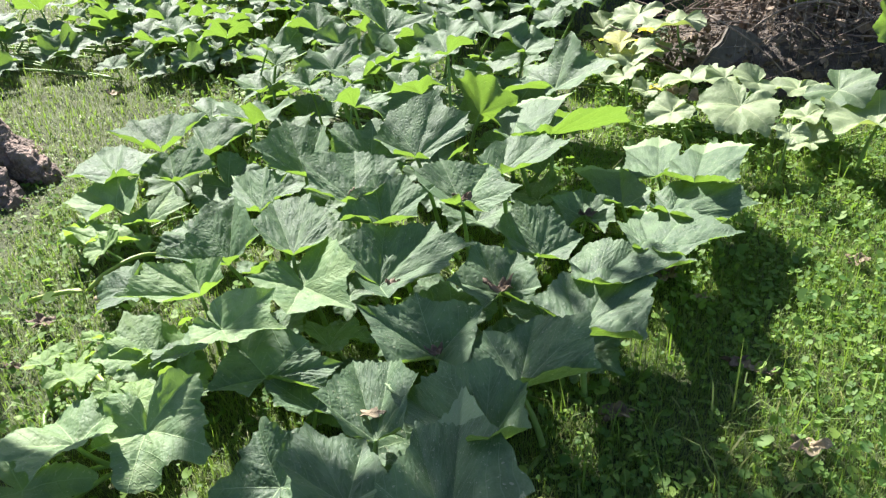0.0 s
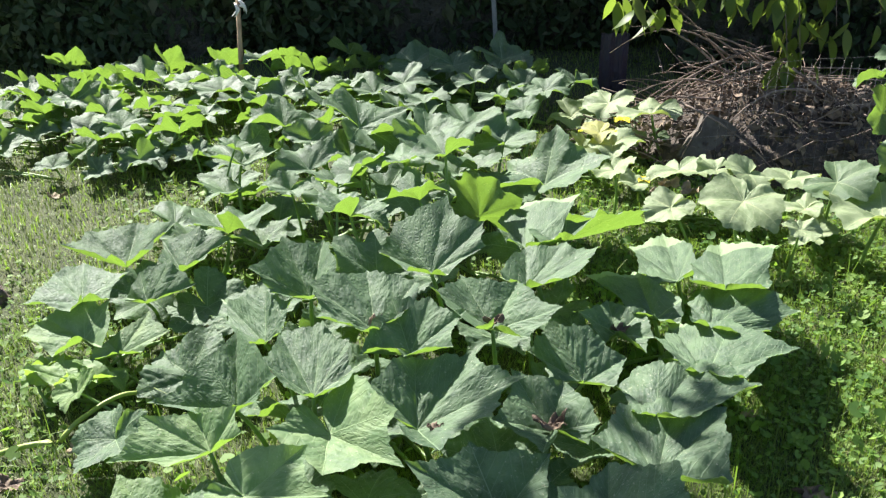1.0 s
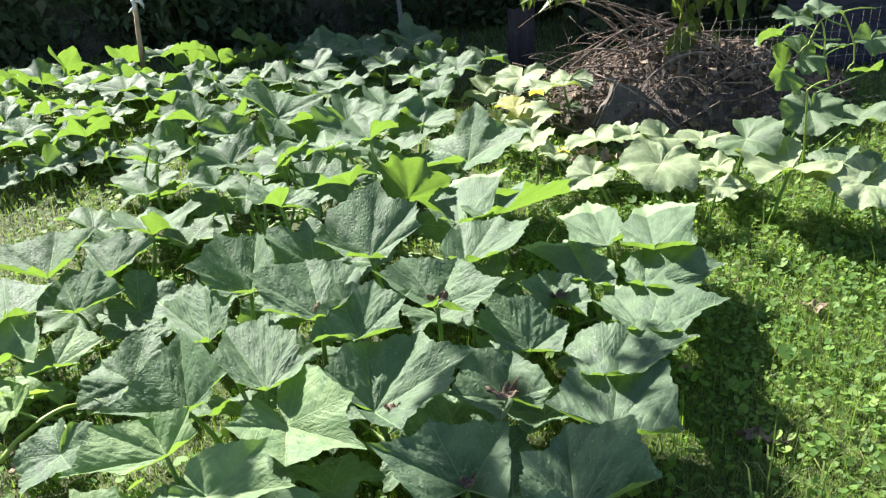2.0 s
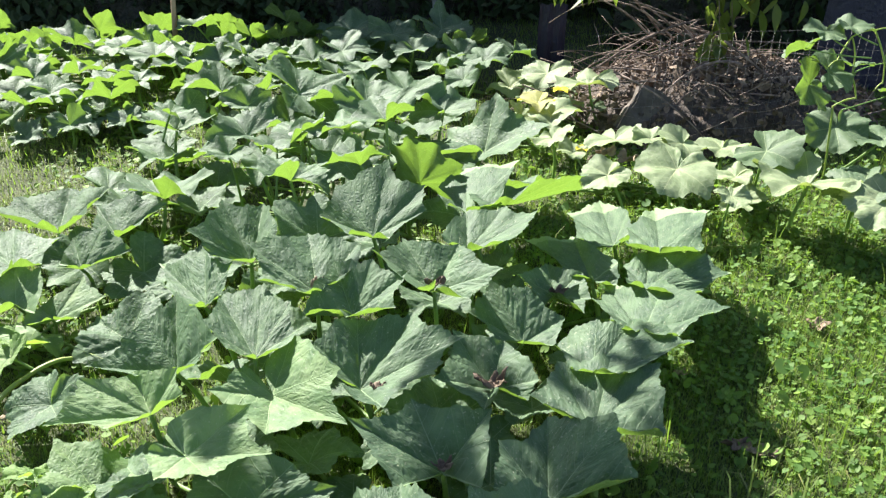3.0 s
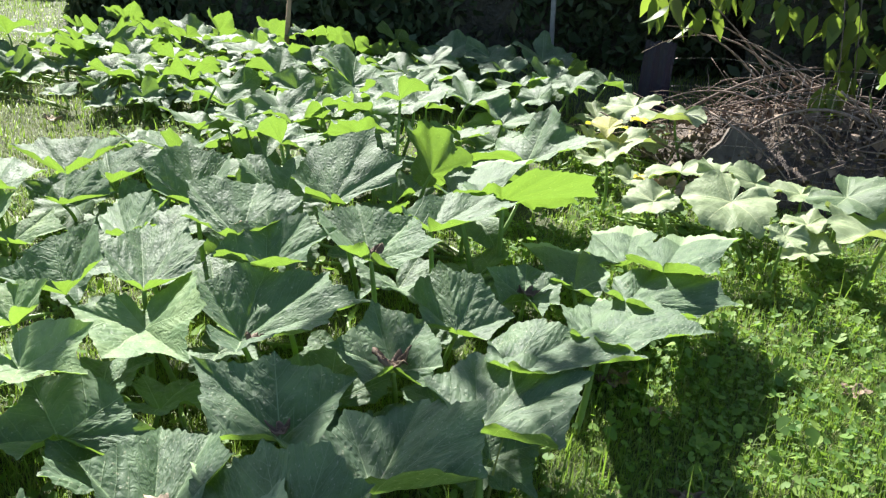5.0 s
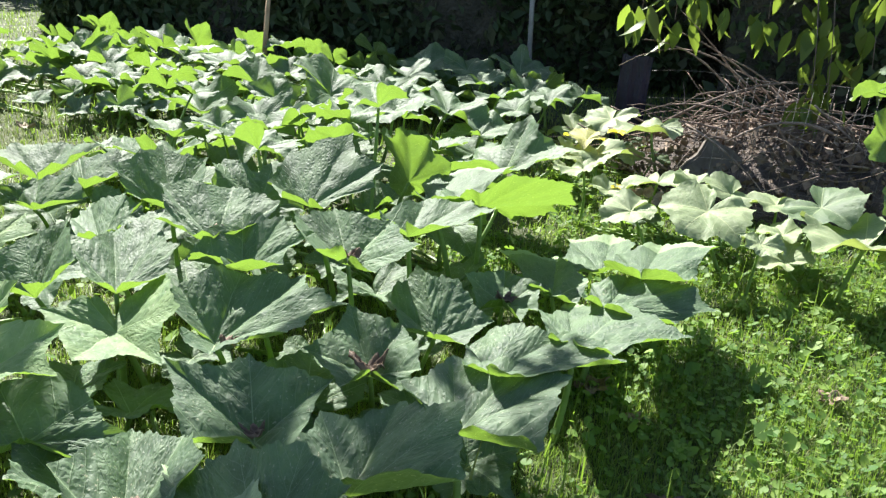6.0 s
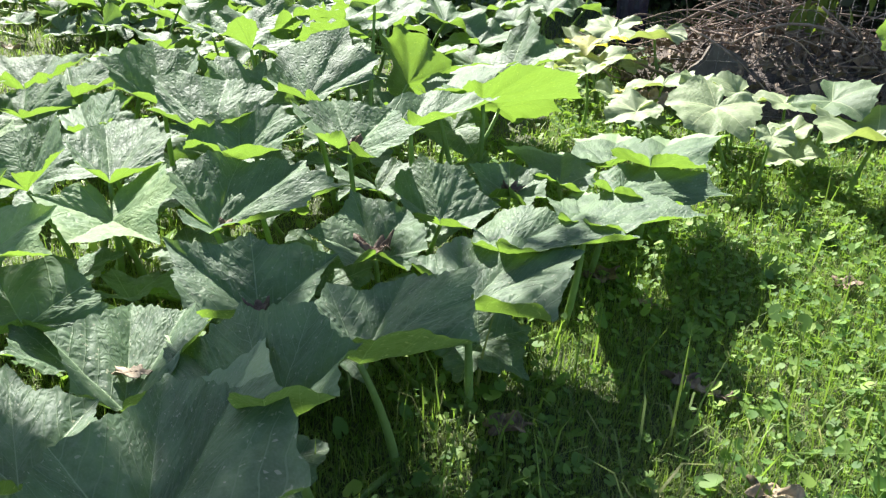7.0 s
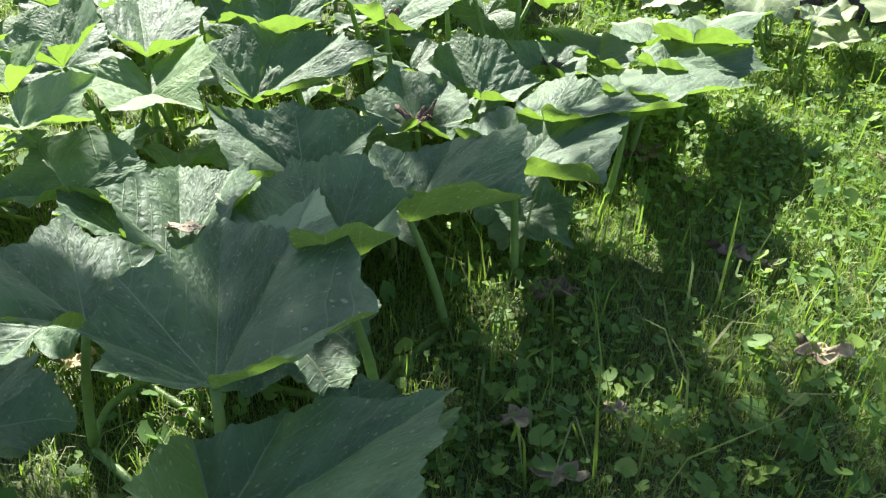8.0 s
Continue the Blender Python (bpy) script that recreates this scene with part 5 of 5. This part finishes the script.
def garden_tree():
    """A trunk with root flare at the lawn's side; limbs and crown, out of view, are added to shade the near end of the
    bed.
    """
    ob = thing("tree", -2.42, 3.6, 0.0, "tree with reddish peeling bark and spreading roots", "tree")
    rng = random.Random(8)
    verts, faces, n, rows = [], [], 40, 26
    for j in range(rows + 1):
        h = j / rows
        z = -0.03 + 2.4 * h**1.5
        for k in range(n):
            a = 2 * math.pi * k / n
            flare = 0.21 - 0.09 * h + 0.26 * math.exp(-z / 0.16) * (1 + 0.5 * math.sin(5 * a + 0.7))
            rough = 1 + 0.10 * noise.noise(Vector((math.cos(a) * 4, math.sin(a) * 4, z * 1.6))) + 0.06 * noise.noise(Vector((math.cos(a) * 11, math.sin(a) * 11, z * 3)))
            verts.append((-2.42 + 0.12 * h + math.cos(a) * flare * rough, 3.6 + 0.1 * h + math.sin(a) * flare * rough, z))
    for j in range(rows):
        for k in range(n):
            faces.append((j * n + k, j * n + (k + 1) % n, (j + 1) * n + (k + 1) % n, (j + 1) * n + k))
    faces.append(tuple(range(rows * n, rows * n + n)))
    child("trunk", mesh_of("trunk", verts, faces, bark_mat), ob)
    for a, b in (((-2.22, 3.52, 0.24), (-1.66, 3.38, -0.03)), ((-2.3, 3.38, 0.20), (-1.72, 3.16, -0.03))):
        pts = bend(a, b, (0.02, -0.03, 0.04), 44)
        tv, tf = tube(pts, [0.15 * (1 - 0.016 * i) for i in range(44)], 40)
        tv = [v + Vector((noise.noise(v * 9), noise.noise(v * 9 + Vector((5, 0, 0))), noise.noise(v * 9 + Vector((0, 5, 0))))) * 0.03 + Vector((noise.noise(v * 34), noise.noise(v * 31), noise.noise(v * 37))) * 0.024 for v in tv]
        child("root", mesh_of("root", tv, tf, bark_mat), ob, "root with peeling reddish bark")
    twigs = []
    for x, y, z in ((-0.80, 4.1, 3.05), (-1.2, 3.95, 3.2), (-0.6, 3.75, 3.0), (-0.95, 4.3, 3.25), (-1.16, 4.45, 3.05), (-1.38, 3.66, 3.1), (-2.6, 4.2, 3.4), (-3.0, 3.4, 3.3)):
        pts = bend((-2.31, 3.69, 2.3), (x, y, z), (0.05, 0, 0.25), 9)
        tv, tf = tube(pts, [0.075 * (1 - 0.1 * i) for i in range(9)], 8)
        child("unseen_limb", mesh_of("unseen_limb", tv, tf, bark_mat), ob)
        twigs.append(Vector((x, y, z)))
    # added leaves out of view, mostly on six limbs that shade the near bed
    gen = np.random.default_rng(31)
    count = 980
    centre = np.array([list(twigs[i % 6 if i % 7 else 6 + i % 2]) for i in range(count)])
    p = centre + gen.normal(0, 1, (count, 3)) * [0.26, 0.24, 0.14]
    d1 = gen.normal(0, 1, (count, 3))
    d1 /= np.linalg.norm(d1, axis=1)[:, None]
    d2 = np.cross(d1, gen.normal(0, 1, (count, 3)))
    d2 /= np.linalg.norm(d2, axis=1)[:, None]
    s = gen.gamma(8, 0.062 / 8, count)[:, None]
    v = np.stack([p - d1 * s, p + d2 * s * 0.6, p + d1 * s * 1.1, p - d2 * s * 0.6], 1)
    me = mesh_of("shade_crown", v.reshape(-1, 3).tolist(), (np.arange(count)[:, None] * 4 + [0, 1, 2, 3]).tolist(), hedge_leaf_mat)
    child("shade_crown", me, ob)


stake()
fence_pole()
garden_tree()


# ---- brush heap, fence, tarp ----
def brush_heap():
    ob = thing("brush_heap", 1.85, 5.0, 0.0, "heap of dry brown twigs and branches behind a wire fence", "brush heap")
    verts, faces, n, rows = [], [], 44, 12
    for j in range(rows + 1):
        u = j / rows
        for k in range(n):
            a = 2 * math.pi * k / n
            r = math.cos(u * math.pi / 2) * (1 + 0.16 * noise.noise(Vector((math.cos(a) * 2, math.sin(a) * 2, u * 3))))
            z = 0.29 * math.sin(u * math.pi / 2) ** 0.9 * (1 + 0.3 * noise.noise(Vector((math.cos(a) * 3 * r, math.sin(a) * 3 * r, 4))))
            verts.append((2.0 + math.cos(a) * r * 0.88, 4.68 + math.sin(a) * r * 0.62, z - 0.02))
    for j in range(rows):
        for k in range(n):
            faces.append((j * n + k, j * n + (k + 1) % n, (j + 1) * n + (k + 1) % n, (j + 1) * n + k))
    child("litter", mesh_of("litter", verts, faces, litter_mat), ob, "dark leaf litter and debris")
    gen = np.random.default_rng(22)
    count = 3600
    a, u = gen.uniform(0, 2 * np.pi, count), gen.uniform(0, 1, count) ** 0.7
    r = np.cos(u * np.pi / 2)
    p = np.stack([2.0 + np.cos(a) * r * 0.90, 4.66 + np.sin(a) * r * 0.64, 0.28 * np.sin(u * np.pi / 2) + gen.uniform(-0.01, 0.05, count)], 1)
    d1, d2 = gen.normal(0, 1, (count, 3)), gen.normal(0, 1, (count, 3))
    d1 /= np.linalg.norm(d1, axis=1)[:, None]
    d2 -= d1 * (d1 * d2).sum(1)[:, None]
    d2 /= np.linalg.norm(d2, axis=1)[:, None]
    s = gen.gamma(4, 0.017 / 4, count)[:, None]
    v = np.stack([p - d1 * s, p + d2 * s * 0.6 + d1 * s * 0.2, p + d1 * s * 1.2, p - d2 * s * 0.6], 1)
    me = mesh_of("debris", v.reshape(-1, 3).tolist(), (np.arange(count)[:, None] * 4 + [0, 1, 2, 3]).tolist(), dead_mat)
    tagged(child("debris", me, ob, "dry leaves and bark scraps"), kind="stuff")
    rng = random.Random(21)
    for i in range(260):
        big = i < 26
        cx, cy = rng.gauss(1.9, 0.42), rng.gauss(4.72, 0.24)
        cz = 0.08 + 0.30 * math.exp(-((cx - 1.8) / 0.62) ** 2) * rng.uniform(0.35, 1.1)
        ln = rng.uniform(0.5, 1.1) if big else rng.uniform(0.15, 0.6)
        a = rng.gauss(0.0, 0.8) + (math.pi if rng.random() < 0.5 else 0)
        rise = rng.gauss(0.0, 0.3)
        if i % 9 == 0:
            a, rise = math.pi * 0.92, rng.uniform(0.3, 0.6)
        d = Vector((math.cos(a) * math.cos(rise), math.sin(a) * 0.6, math.sin(rise))) * ln / 2
        c = Vector((cx, cy, cz))
        p0, p1 = c - d, c + d
        p0.z, p1.z = max(p0.z, 0.02), max(p1.z, 0.02)
        r = rng.uniform(0.004, 0.011) if big else rng.uniform(0.0015, 0.0045)
        pts = bend(p0, p1, (0, rng.gauss(0, 0.03), rng.gauss(0.02, 0.03)), 7)
        tv, tf = tube(pts, [r * (1 - 0.11 * k) for k in range(7)], 6)
        child("branch" if big else "twig", mesh_of("twig", tv, tf, twig_mat), ob)
    for a, b, sag in (((1.75, 4.8, 0.40), (1.02, 4.75, 0.52), 0.16), ((1.80, 4.8, 0.42), (1.20, 4.8, 0.72), 0.05), ((1.70, 4.85, 0.42), (1.28, 4.8, 0.80), 0.02), ((1.65, 4.8, 0.38), (1.10, 4.7, 0.66), 0.08), ((1.9, 4.8, 0.40), (1.45, 4.75, 0.62), 0.04), ((1.6, 4.7, 0.34), (1.1, 4.65, 0.30), 0.06), ((1.8, 4.7, 0.40), (2.7, 4.7, 0.34), 0.03), ((1.7, 4.7, 0.36), (2.75, 4.75, 0.28), 0.02)):
        pts = bend(a, b, (0, 0, sag), 9)
        tv, tf = tube(pts, [0.0065 * (1 - 0.09 * k) for k in range(9)], 6)
        child("branch", mesh_of("branch", tv, tf, twig_mat), ob, "long bare arching branch")


def slab():
    bm = bmesh.new()
    bmesh.ops.create_cube(bm, size=1.0)
    for v in bm.verts:
        v.co.x *= 0.46 if v.co.z < 0 else 0.13
        v.co.y *= 0.05
        v.co.z *= 0.22
    bmesh.ops.bevel(bm, geom=bm.edges[:], offset=0.008, segments=2, affect="EDGES")
    bmesh.ops.subdivide_edges(bm, edges=bm.edges[:], cuts=3, use_grid_fill=True)
    for v in bm.verts:
        v.co += Vector((noise.noise(v.co * 17), noise.noise(v.co * 19 + Vector((3, 1, 2))), noise.noise(v.co * 23))) * 0.014 + Vector((0, 0, noise.noise(v.co * 7) * 0.05))
    me = bpy.data.meshes.new("slab")
    bm.to_mesh(me)
    bm.free()
    me.materials.append(stone_mat)
    ob = tagged(new("stone_slab", me), "grey broken slab leaning on the brush heap", "slab")
    ob.matrix_basis = pose(1.47, 4.33, 0.170, -26, 6, 8)


def wire_fence():
    ob = thing("wire_fence", 2.0, 4.07, 0.0, "low rusty wire mesh fence in front of the brush heap", "fence")
    for i in range(44):
        x = 1.36 + i * 0.044
        z = 0.60 + 0.02 * math.sin(i * 0.7)
        y = 4.07 + 0.03 * math.sin(i * 0.35)
        tv, tf = tube([(x, y, -0.02), (x + 0.004 * math.sin(i), y + 0.004, z * 0.5), (x + 0.008 * math.sin(i * 1.7), y, z)], [0.0008] * 3, 4)
        child("upright_wire", mesh_of("wire", tv, tf, wire_mat), ob)
    for z in (0.06, 0.16, 0.27, 0.39, 0.51, 0.62):
        pts = [(1.05 + i * 0.11, 4.067 + 0.03 * math.sin(i * 0.77), z + 0.006 * math.sin(i * 1.3 + z * 9)) for i in range(21)]
        tv, tf = tube(pts, [0.0009] * 21, 4)
        child("line_wire", mesh_of("wire", tv, tf, wire_mat), ob)
    for x in (3.25,):
        tv, tf = tube([(x, 4.08, -0.05), (x, 4.08, 0.66)], [0.012, 0.012], 8)
        child("post", mesh_of("post", tv, tf, metal_mat), ob)


def tarp(x0, x1, y, top, label):
    """A hanging sheet with folds, front and back."""
    verts, faces, w, h = [], [], 30, 12
    for back in (0, 1):
        for j in range(h + 1):
            for i in range(w + 1):
                x = x0 + (x1 - x0) * i / w
                yy = y + 0.012 * math.sin(i * 0.5) * (1 - j / h * 0.5) + 0.006 * math.sin(i * 2.3 + j) + back * 0.004
                verts.append((x, yy, top * j / h - 0.02 + (0.004 * math.sin(i * 0.6) if j == h else 0)))
    n = (w + 1) * (h + 1)
    for b in (0, n):
        for j in range(h):
            for i in range(w):
                a = b + j * (w + 1) + i
                q = (a, a + 1, a + w + 2, a + w + 1)
                faces.append(q if not b else q[::-1])
    tagged(new("tarp", mesh_of("tarp", verts, faces, tarp_mat)), label, "tarp")


brush_heap()
slab()
wire_fence()
tarp(1.12, 1.29, 5.3, 0.52, "dark blue plastic tarp hung beside the brush heap")
tarp(2.75, 3.9, 5.0, 0.62, "dark blue plastic sheet behind the climbing squash vine")


# ---- drooping branches above the heap ----
def drooping(x, y, top, low, seed, count):
    rng = random.Random(seed)
    ob = thing("hanging_branch", x, y + 1.0, top + 0.3, "thin overhanging branch with drooping narrow leaves", "branch", "overhanging branches")
    stem = bend((x + 0.1, 6.4, top + 0.35), (x, y, low), (0, -0.2, 0.32), 14)
    tv, tf = tube(stem, [0.007 * (1 - 0.055 * i) for i in range(14)], 6)
    child("stem", mesh_of("stem", tv, tf, twig_mat), ob)
    verts, faces = [], []
    for i in range(count):
        at = stem[rng.randrange(4, 14)] + Vector((rng.gauss(0, 0.05), rng.gauss(0, 0.05), rng.gauss(0, 0.03)))
        ln, wd, a = rng.uniform(0.11, 0.19), rng.uniform(0.022, 0.036), rng.uniform(0, 6.28)
        out = Vector((math.cos(a) * 0.35, math.sin(a) * 0.35, -1)).normalized()
        side = Vector((-math.sin(a), math.cos(a), 0))
        b = len(verts)
        face = Vector((math.cos(a), math.sin(a), 0.3))
        curl = rng.uniform(-0.04, 0.05)
        for u, half in ((0.0, 0.04), (0.12, 0.55), (0.28, 0.95), (0.45, 1.0), (0.65, 0.74), (0.84, 0.34), (1.0, 0.02)):
            mid = at + out * ln * u + face * curl * u * u * 2
            verts += [mid + side * wd * half + face * wd * 0.3 * half, mid, mid - side * wd * half + face * wd * 0.3 * half]
        for k in range(6):
            q = b + k * 3
            faces += [(q, q + 1, q + 4, q + 3), (q + 1, q + 2, q + 5, q + 4)]
    child("foliage", mesh_of("foliage", verts, faces, hang_mat), ob)


for x, y, top, low, seed, count in ((1.08, 4.7, 1.15, 0.80, 1, 43), (1.25, 4.75, 1.2, 0.76, 2, 43), (1.45, 4.8, 1.2, 0.84, 3, 50), (1.35, 4.85, 1.2, 0.86, 8, 50), (2.0, 4.65, 1.1, 0.5, 9, 50), (1.92, 4.6, 1.1, 0.42, 4, 57), (1.70, 4.8, 1.2, 0.80, 5, 43), (2.2, 4.7, 1.15, 0.62, 6, 28), (2.5, 4.8, 1.2, 0.6, 7, 28)):
    drooping(x, y, top, low, seed, count)


# ---- small things ----
def withered(name, x, y, z, size, seed, material, label, category, curl=0.5, points=5):
    """A crumpled dead leaf: a few pointed lobes that curl up, with thickness."""
    rng = random.Random(seed)
    n, rings = points * 8, 6
    verts, faces = [], []
    ph, turn, slim = rng.uniform(0, 6), rng.uniform(0, 6), rng.uniform(0.42, 0.8)
    reach = [rng.uniform(0.6, 1.15) for _ in range(points + 1)]
    for j in range(rings + 1):
        f = j / rings
        for k in range(n):
            a = 2 * math.pi * k / n
            r = size * f * (0.48 + 0.52 * abs(math.cos(a * points / 2 + ph)) ** 1.2 * reach[int(a / math.tau * points)] * rng.uniform(0.8, 1.15))
            lift = size * curl * f * f * (0.5 + 0.5 * math.sin(2 * a + ph)) + size * (0.10 * rng.uniform(-1, 1) + 0.5 * curl * math.sin(points * a + 5 * f)) * f
            verts.append((math.cos(a + turn) * r, math.sin(a + turn) * r * slim, max(0.0, lift) + 0.002))
    for j in range(rings):
        for k in range(n):
            faces.append((j * n + k, j * n + (k + 1) % n, (j + 1) * n + (k + 1) % n, (j + 1) * n + k))
    ob = new(name, mesh_of(name, verts, faces, material))
    solid = ob.modifiers.new("thickness", "SOLIDIFY")
    solid.thickness = 0.0008
    ob.matrix_basis = pose(x, y, z, rng.uniform(-12, 12), rng.uniform(-12, 12), 0)
    return tagged(ob, label, category, "fallen leaves")


withered("dead_flower", -0.250, 2.415, 0.372, 0.024, 1, tan_mat, "withered pale flower lying in a pumpkin leaf", "dead flower", 0.9)
withered("dead_leaf", 0.075, 2.425, 0.348, 0.036, 2, dead_mat, "crumpled dark red dead leaf caught in a pumpkin leaf", "dead leaf", 0.5)
withered("dead_leaf", 0.178, 2.105, 0.230, 0.052, 3, dead_mat, "dry brown maple leaf caught in a pumpkin leaf", "dead leaf", 0.6)
withered("dead_leaf", 0.470, 2.55, 0.216, 0.034, 4, dead_mat, "dry brown leaf caught in a pumpkin leaf", "dead leaf", 0.55)
withered("dead_leaf", -0.124, 2.070, 0.276, 0.026, 5, dead_mat, "small dry leaf scrap on a pumpkin leaf", "dead leaf", 0.5)
withered("dead_leaf", 0.002, 1.812, 0.236, 0.032, 6, dead_mat, "curled dark brown dead leaf in a pumpkin leaf", "dead leaf", 0.6)
withered("dead_leaf", -0.137, 1.575, 0.246, 0.036, 7, tan_mat, "pale dry maple leaf lying on a pumpkin leaf", "dead leaf", 0.1)
for x, y, size, seed, mat, label in (
    (0.905, 1.665, 0.055, 11, tan_mat, "pale pinkish dead leaf lying in the grass"),
    (0.83, 2.00, 0.050, 12, dead_mat, "brown dead leaf lying in the grass"),
    (0.87, 1.97, 0.034, 13, tan_mat, "pale scrap of dead leaf in the grass"),
    (0.465, 1.80, 0.055, 14, dead_mat, "reddish brown dead leaf lying in the grass"),
    (0.382, 1.44, 0.035, 15, tan_mat, "pale scrap of dead leaf in the grass"),
    (0.44, 1.336, 0.045, 16, tan_mat, "pale dry leaf lying in the grass"),
    (0.538, 1.477, 0.028, 17, tan_mat, "pale scrap of dead leaf in the grass"),
    (0.805, 2.328, 0.032, 18, tan_mat, "pale dead leaf lying in the grass"),
    (0.72, 2.46, 0.060, 19, dead_mat, "dark dead leaf lying beside the bed"),
    (-1.25, 2.266, 0.050, 20, dead_mat, "brown dead leaf lying on the lawn"),
    (-1.09, 2.411, 0.055, 21, tan_mat, "pale dead leaf lying beside the vine"),
    (-1.247, 2.04, 0.040, 22, dead_mat, "brown dead leaf lying on the lawn"),
    (-0.306, 1.495, 0.040, 23, tan_mat, "pale dry leaf lying in the grass"),
    (0.90, 1.95, 0.028, 24, dead_mat, "small brown dead leaf in the grass"),
    (1.36, 2.52, 0.050, 25, dead_mat, "brown dead leaf lying in the grass"),
    (-1.75, 4.35, 0.060, 26, tan_mat, "pale dead leaf lying on the lawn"),
):
    withered("dead_leaf", x, y, 0.035, size, seed, mat, label, "dead leaf", 0.3)


for x, y, z, size, seed in ((1.02, 3.72, 0.185, 0.055, 41), (1.10, 3.66, 0.175, 0.06, 42), (0.97, 3.70, 0.165, 0.045, 43), (1.30, 3.20, 0.21, 0.04, 44)):
    withered("dead_leaf", x, y, z, size, seed, tan_mat, "dried tan leaf hanging among the pale squash leaves", "dead leaf", 0.5)


def squash_flower(x, y, z, size, seed):
    rng = random.Random(seed)
    ob = thing("squash_flower", x, y, z, "wilted yellow squash flower on the pale plant", "flower", "squash flowers")
    for k in range(5):
        a = 2 * math.pi * k / 5 + rng.uniform(-0.2, 0.2)
        verts, faces = [], []
        for j in range(6):
            f = j / 5
            wd = size * 0.42 * math.sin(math.pi * (0.12 + 0.8 * f)) * (1 - 0.3 * f)
            r, h = size * f, size * (0.55 * f - 0.5 * f * f)
            c = Vector((x + math.cos(a) * r, y + math.sin(a) * r, z + h))
            s = Vector((-math.sin(a), math.cos(a), 0)) * wd
            verts += [c - s + Vector((0, 0, wd * 0.4)), c, c + s + Vector((0, 0, wd * 0.4))]
        for j in range(5):
            faces += [(j * 3, j * 3 + 1, j * 3 + 4, j * 3 + 3), (j * 3 + 1, j * 3 + 2, j * 3 + 5, j * 3 + 4)]
        child("petal", mesh_of("petal", verts, faces, petal_mat), ob)


petal_mat = blade_material("yellow_petal", (0.62, 0.48, 0.03), (0.72, 0.60, 0.05), (0.6, 0.45, 0.05), (0.75, 0.62, 0.04), 0.35)
squash_flower(0.95, 3.84, 0.17, 0.04, 1)
squash_flower(1.00, 4.38, 0.27, 0.05, 2)


def tendril(name, points, radius, label, category):
    pts = []
    for a, b in zip(points, points[1:]):
        pts += bend(a, b, (0, 0, 0.008), 7)[:-1]
    pts.append(Vector(points[-1]))
    tv, tf = tube(pts, [radius * (1 - 0.4 * i / len(pts)) for i in range(len(pts))], 7)
    tagged(new(name, mesh_of(name, tv, tf, runner_mat)), label, category)


tendril("vine_runner", [(-1.36, 2.42, 0.02), (-1.16, 2.433, 0.05), (-1.09, 2.50, 0.09), (-1.0, 2.57, 0.10), (-0.85, 2.66, 0.02)], 0.009, "pale green pumpkin runner lying on the lawn", "vine")
tendril("vine_runner", [(-1.10, 1.95, 0.02), (-0.98, 1.97, 0.09), (-0.86, 1.84, 0.10), (-0.75, 1.83, 0.10), (-0.6, 1.95, 0.02)], 0.009, "pale green pumpkin runner with young shoots", "vine")
tendril("climbing_stem", [(1.95, 3.5, 0.0), (1.87, 3.45, 0.46), (1.965, 3.45, 0.49), (1.925, 3.45, 0.58), (1.915, 3.45, 0.67), (1.89, 3.46, 0.74), (2.0, 3.48, 0.76), (2.18, 3.52, 0.75)], 0.0045, "twisting squash stem climbing the fence", "vine")
tendril("climbing_stem", [(2.0, 3.48, 0.755), (2.055, 3.45, 0.63), (2.067, 3.45, 0.55), (2.03, 3.44, 0.52)], 0.004, "thin green hanging squash tendril", "vine")
tendril("climbing_stem", [(1.89, 3.46, 0.74), (1.842, 3.45, 0.65), (1.80, 3.44, 0.62), (1.72, 3.43, 0.66)], 0.0035, "thin curling squash tendril", "vine")
